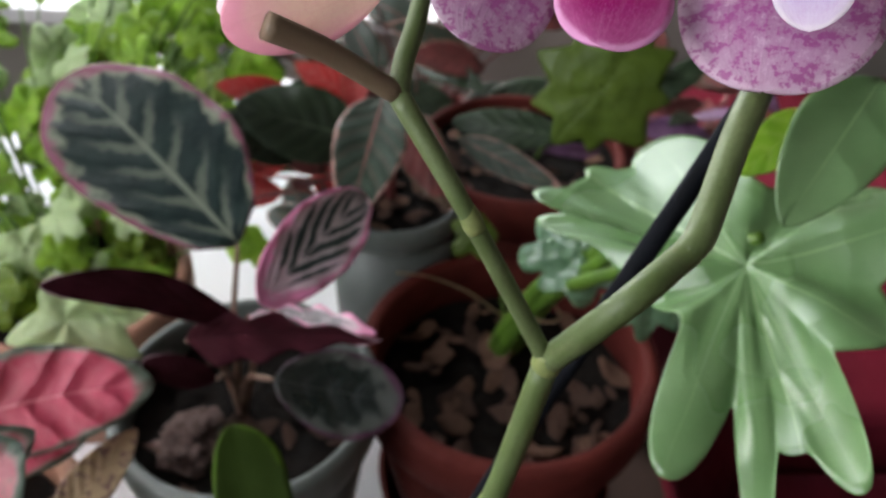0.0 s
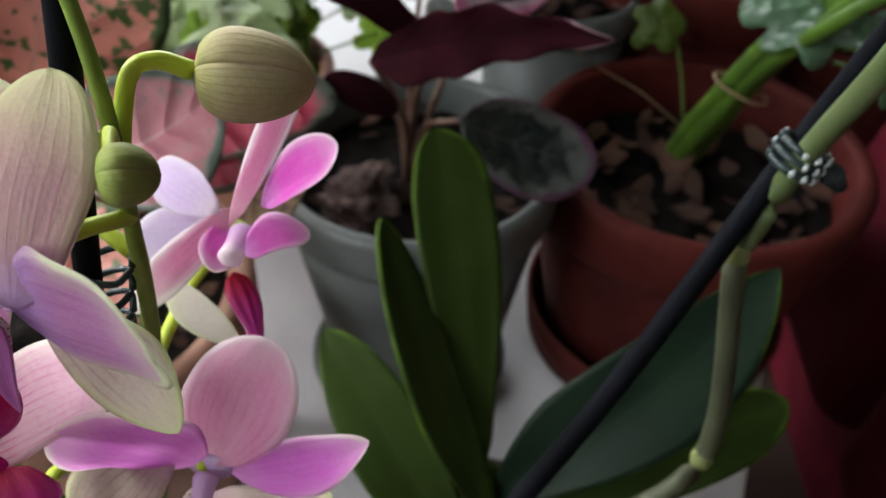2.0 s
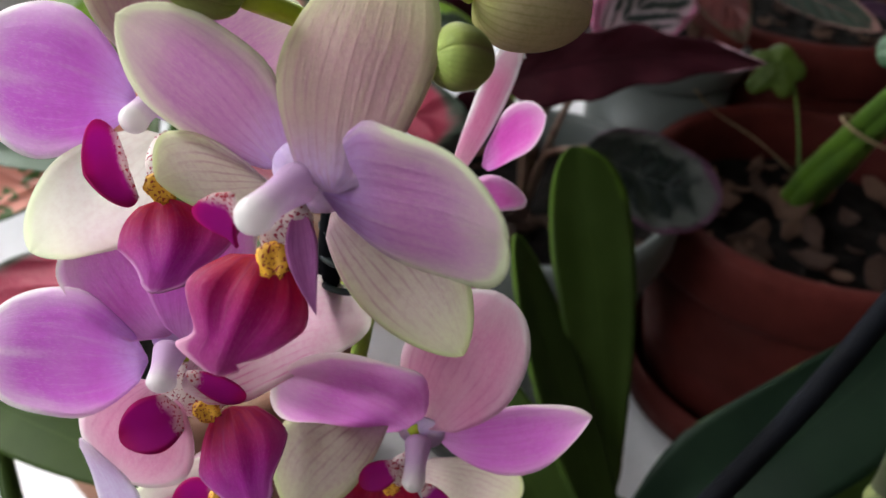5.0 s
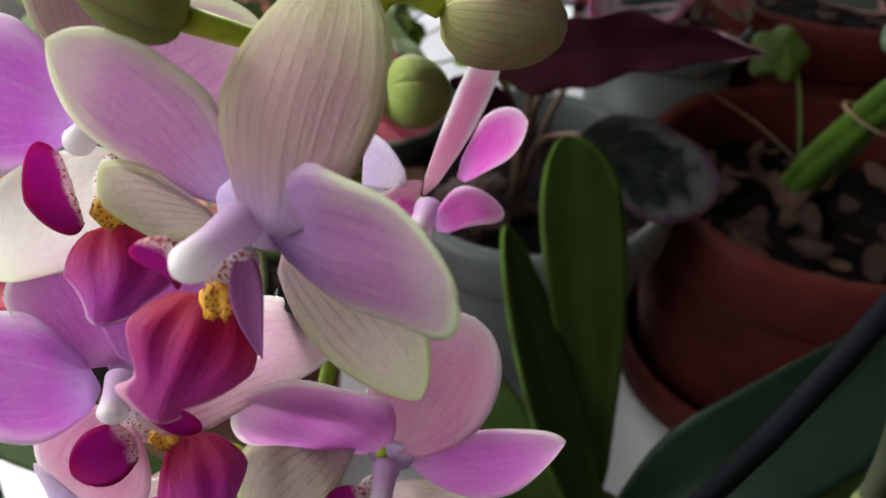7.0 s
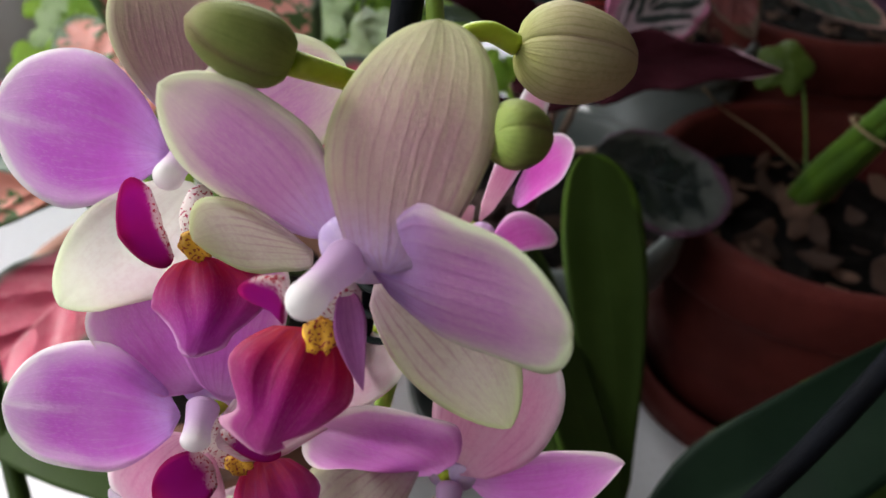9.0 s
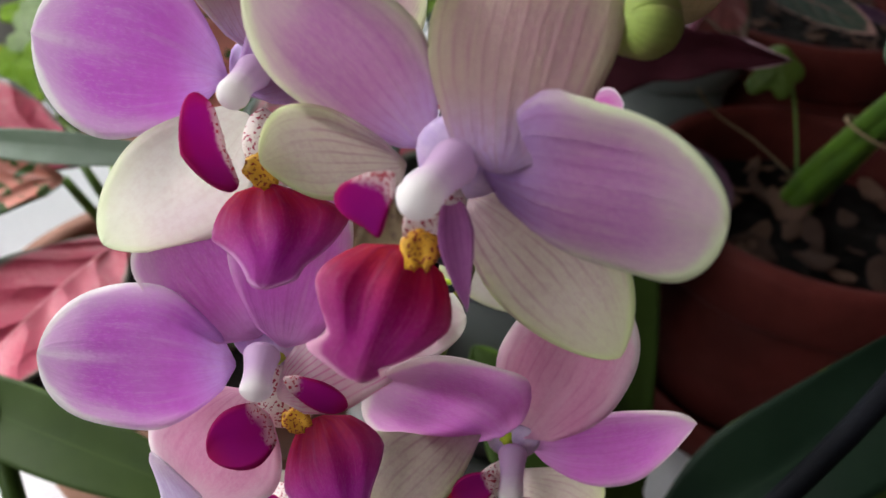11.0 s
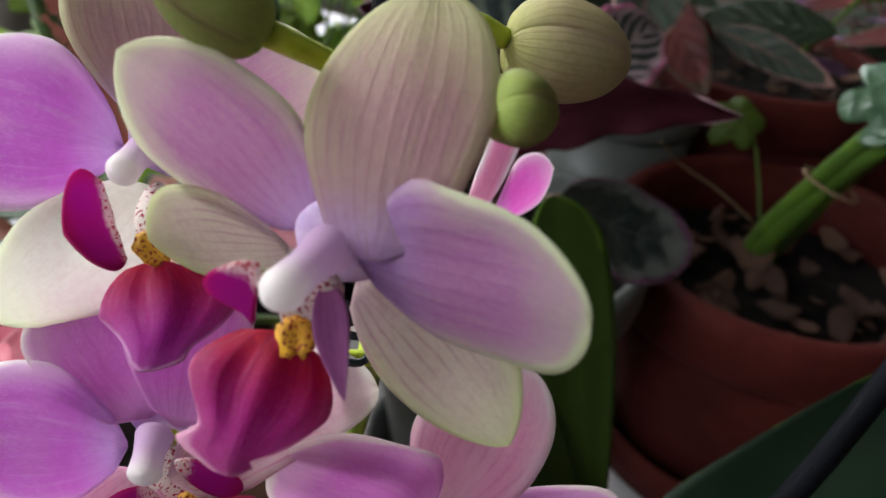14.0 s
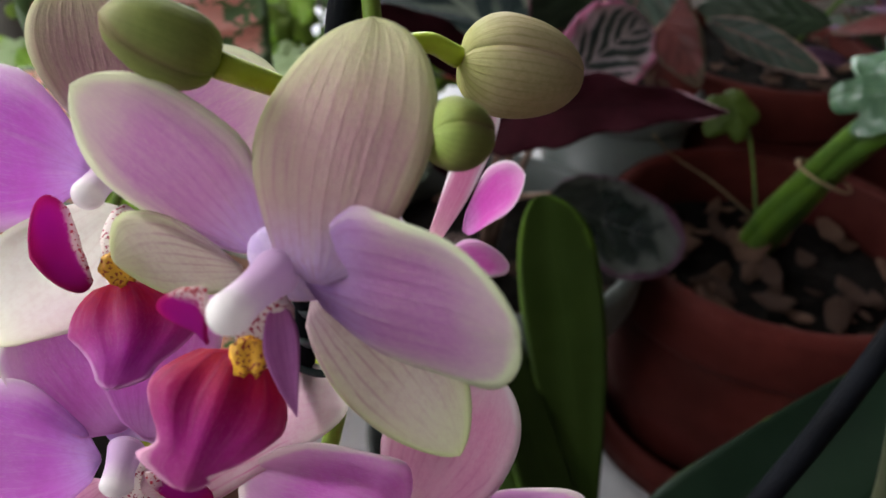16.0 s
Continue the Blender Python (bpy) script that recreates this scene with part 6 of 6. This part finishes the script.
blade("leaf", (0.0639, 0.5248, 0.2289), (0.1394, 0.4817, 0.2128), 0.0244, (-0.34, -0.78, 0.52), M["grey_leaf"], mp, "grey-green leaf lying on the soil", **AG)
blade("leaf", (0.1448, 0.5218, 0.2349), (0.0596, 0.5481, 0.2298), 0.0308, (-0.28, -0.82, 0.50), M["dark_leaf"], mp, "dark leaf", **AG)
for p in ((0.0639, 0.5248, 0.2289), (0.1448, 0.5218, 0.2349)):
    tube("stem", [(0.131, 0.57, 0.178), tuple((Vector(p) + Vector((0.131, 0.57, 0.2))) / 2), p], [0.0018, 0.0014], M["petiole"], mp, "", 8, 5)

# ---- red-leaved plant in the small grey pot ----
rd = thing("red_leaved_plant", "plant with scarlet young leaves and dark green old ones", "potted plant", "", (0.0137, 0.51, 0.18))
blade("leaf", (0.0082, 0.4916, 0.2803), (-0.0094, 0.3860, 0.2521), 0.0465, (0.20, -0.28, 0.94), M["grey_leaf"], rd, "grey-green leaf with a pink midrib", **AG)
blade("leaf", (-0.0045, 0.5050, 0.2362), (-0.1002, 0.5153, 0.2582), 0.0555, (0.03, -0.85, 0.53), M["dark_leaf"], rd, "dark green leaf", **AG)
for key in (((-0.0622, 0.5454, 0.2500), (-0.1173, 0.5338, 0.2639), 0.0232, (0.29, -0.85, 0.44)), ((-0.0074, 0.5566, 0.2357), (-0.0626, 0.5618, 0.2700), 0.0262, (0.17, -0.89, 0.42)), ((-0.0124, 0.5793, 0.2631), (-0.0190, 0.5362, 0.2418), 0.0218, (0.18, -0.46, 0.87))):
    blade("leaf", *key, M["red_leaf"], rd, "scarlet young leaf", **AG)
blade("leaf", (0.0174, 0.5411, 0.2459), (0.0577, 0.4729, 0.2009), 0.0386, (-0.25, -0.63, 0.74), M["wine_leaf"], rd, "wine-red leaf", **AG)
for p in ((0.0082, 0.4916, 0.2803), (-0.0045, 0.505, 0.2362), (-0.0622, 0.5454, 0.25), (-0.0074, 0.5566, 0.2357), (-0.0124, 0.5793, 0.2631), (0.0174, 0.5411, 0.2459)):
    tube("stem", [(0.0137, 0.51, 0.175), tuple((Vector(p) + Vector((0.0137, 0.51, 0.2))) / 2), p], [0.0024, 0.0018], M["wine_leaf"], rd, "", 8, 5)

rnd = random.Random(17)
for k in range(26):
    a = rnd.uniform(0, math.tau)
    b = Vector(((-0.03, 0.56, 0.14), (-0.078, 0.521, 0.188))[k % 2]) + Vector((rnd.uniform(-0.05, 0.05), rnd.uniform(-0.03, 0.05), rnd.uniform(-0.03, 0.04)))
    t = b + Vector((0.055 * math.cos(a), 0.055 * math.sin(a), rnd.uniform(-0.015, 0.03)))
    blade("leaf", tuple(b), tuple(t), rnd.uniform(0.025, 0.036), (0.3 * math.cos(a), -0.5, 0.8), M[("wine_leaf", "dark_leaf", "grey_leaf", "wine_leaf", "dark_leaf", "red_leaf")[k % 6]], rd, "", **{**AG, "rows": 12, "cols": 8})
    tube("stem", [(0.0137, 0.51, 0.175), tuple((b + Vector((0.0137, 0.51, 0.2))) / 2), tuple(b)], [0.0016, 0.0012], M["wine_leaf"], rd, "", 6, 3)

# ---- purple foliage at the back ----
pu = thing("purple_foliage_plant", "plant with narrow dark purple leaves", "potted plant", "", (0.27, 0.6, 0.0))
pu2 = thing("bushy_plant", "dark green and wine-red bushy plant", "potted plant", "", (0.03, 0.73, 0.1))
rnd = random.Random(9)
for k in range(46):
    a = rnd.uniform(0, math.tau)
    b = Vector((0.27, 0.62, 0.16)) + Vector((rnd.uniform(-0.1, 0.1), rnd.uniform(-0.06, 0.1), rnd.uniform(-0.05, 0.08)))
    t = b + Vector((0.07 * math.cos(a), 0.07 * math.sin(a), rnd.uniform(-0.02, 0.04)))
    blade("leaf", tuple(b), tuple(t), rnd.uniform(0.016, 0.028), (0.3 * math.cos(a), -0.4, 0.8), M[("wine_leaf", "purple_leaf", "dark_leaf")[k % 3]], pu, "", **{**AG, "rows": 10, "cols": 6})
    tube("stem", [(0.27, 0.61, 0.1), tuple((b + Vector((0.27, 0.61, 0.12))) / 2), tuple(b)], [0.0016, 0.0012], M["wine_leaf"], pu, "", 6, 3)
for k in range(40):
    a = rnd.uniform(0, math.tau)
    b = Vector((0.03, 0.72, 0.17)) + Vector((rnd.uniform(-0.16, 0.16), rnd.uniform(-0.05, 0.1), rnd.uniform(-0.1, 0.1)))
    t = b + Vector((0.08 * math.cos(a), 0.08 * math.sin(a), rnd.uniform(-0.02, 0.04)))
    blade("leaf", tuple(b), tuple(t), rnd.uniform(0.025, 0.045), (0.3 * math.cos(a), -0.5, 0.8), M[("dark_leaf", "wine_leaf", "dark_leaf", "grey_leaf")[k % 4]], pu2, "", **{**AG, "rows": 10, "cols": 6})
    tube("stem", [(0.03, 0.73, 0.1), tuple((b + Vector((0.03, 0.73, 0.12))) / 2), tuple(b)], [0.0016, 0.0012], M["wine_leaf"], pu2, "", 6, 3)
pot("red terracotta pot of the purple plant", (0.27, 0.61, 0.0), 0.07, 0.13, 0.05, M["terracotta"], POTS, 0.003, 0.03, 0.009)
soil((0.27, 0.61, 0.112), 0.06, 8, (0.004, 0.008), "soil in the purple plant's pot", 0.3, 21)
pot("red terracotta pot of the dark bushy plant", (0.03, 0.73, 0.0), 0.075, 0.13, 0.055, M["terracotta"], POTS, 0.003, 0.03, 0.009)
soil((0.03, 0.73, 0.112), 0.062, 8, (0.004, 0.008), "soil in the bushy plant's pot", 0.3, 22)
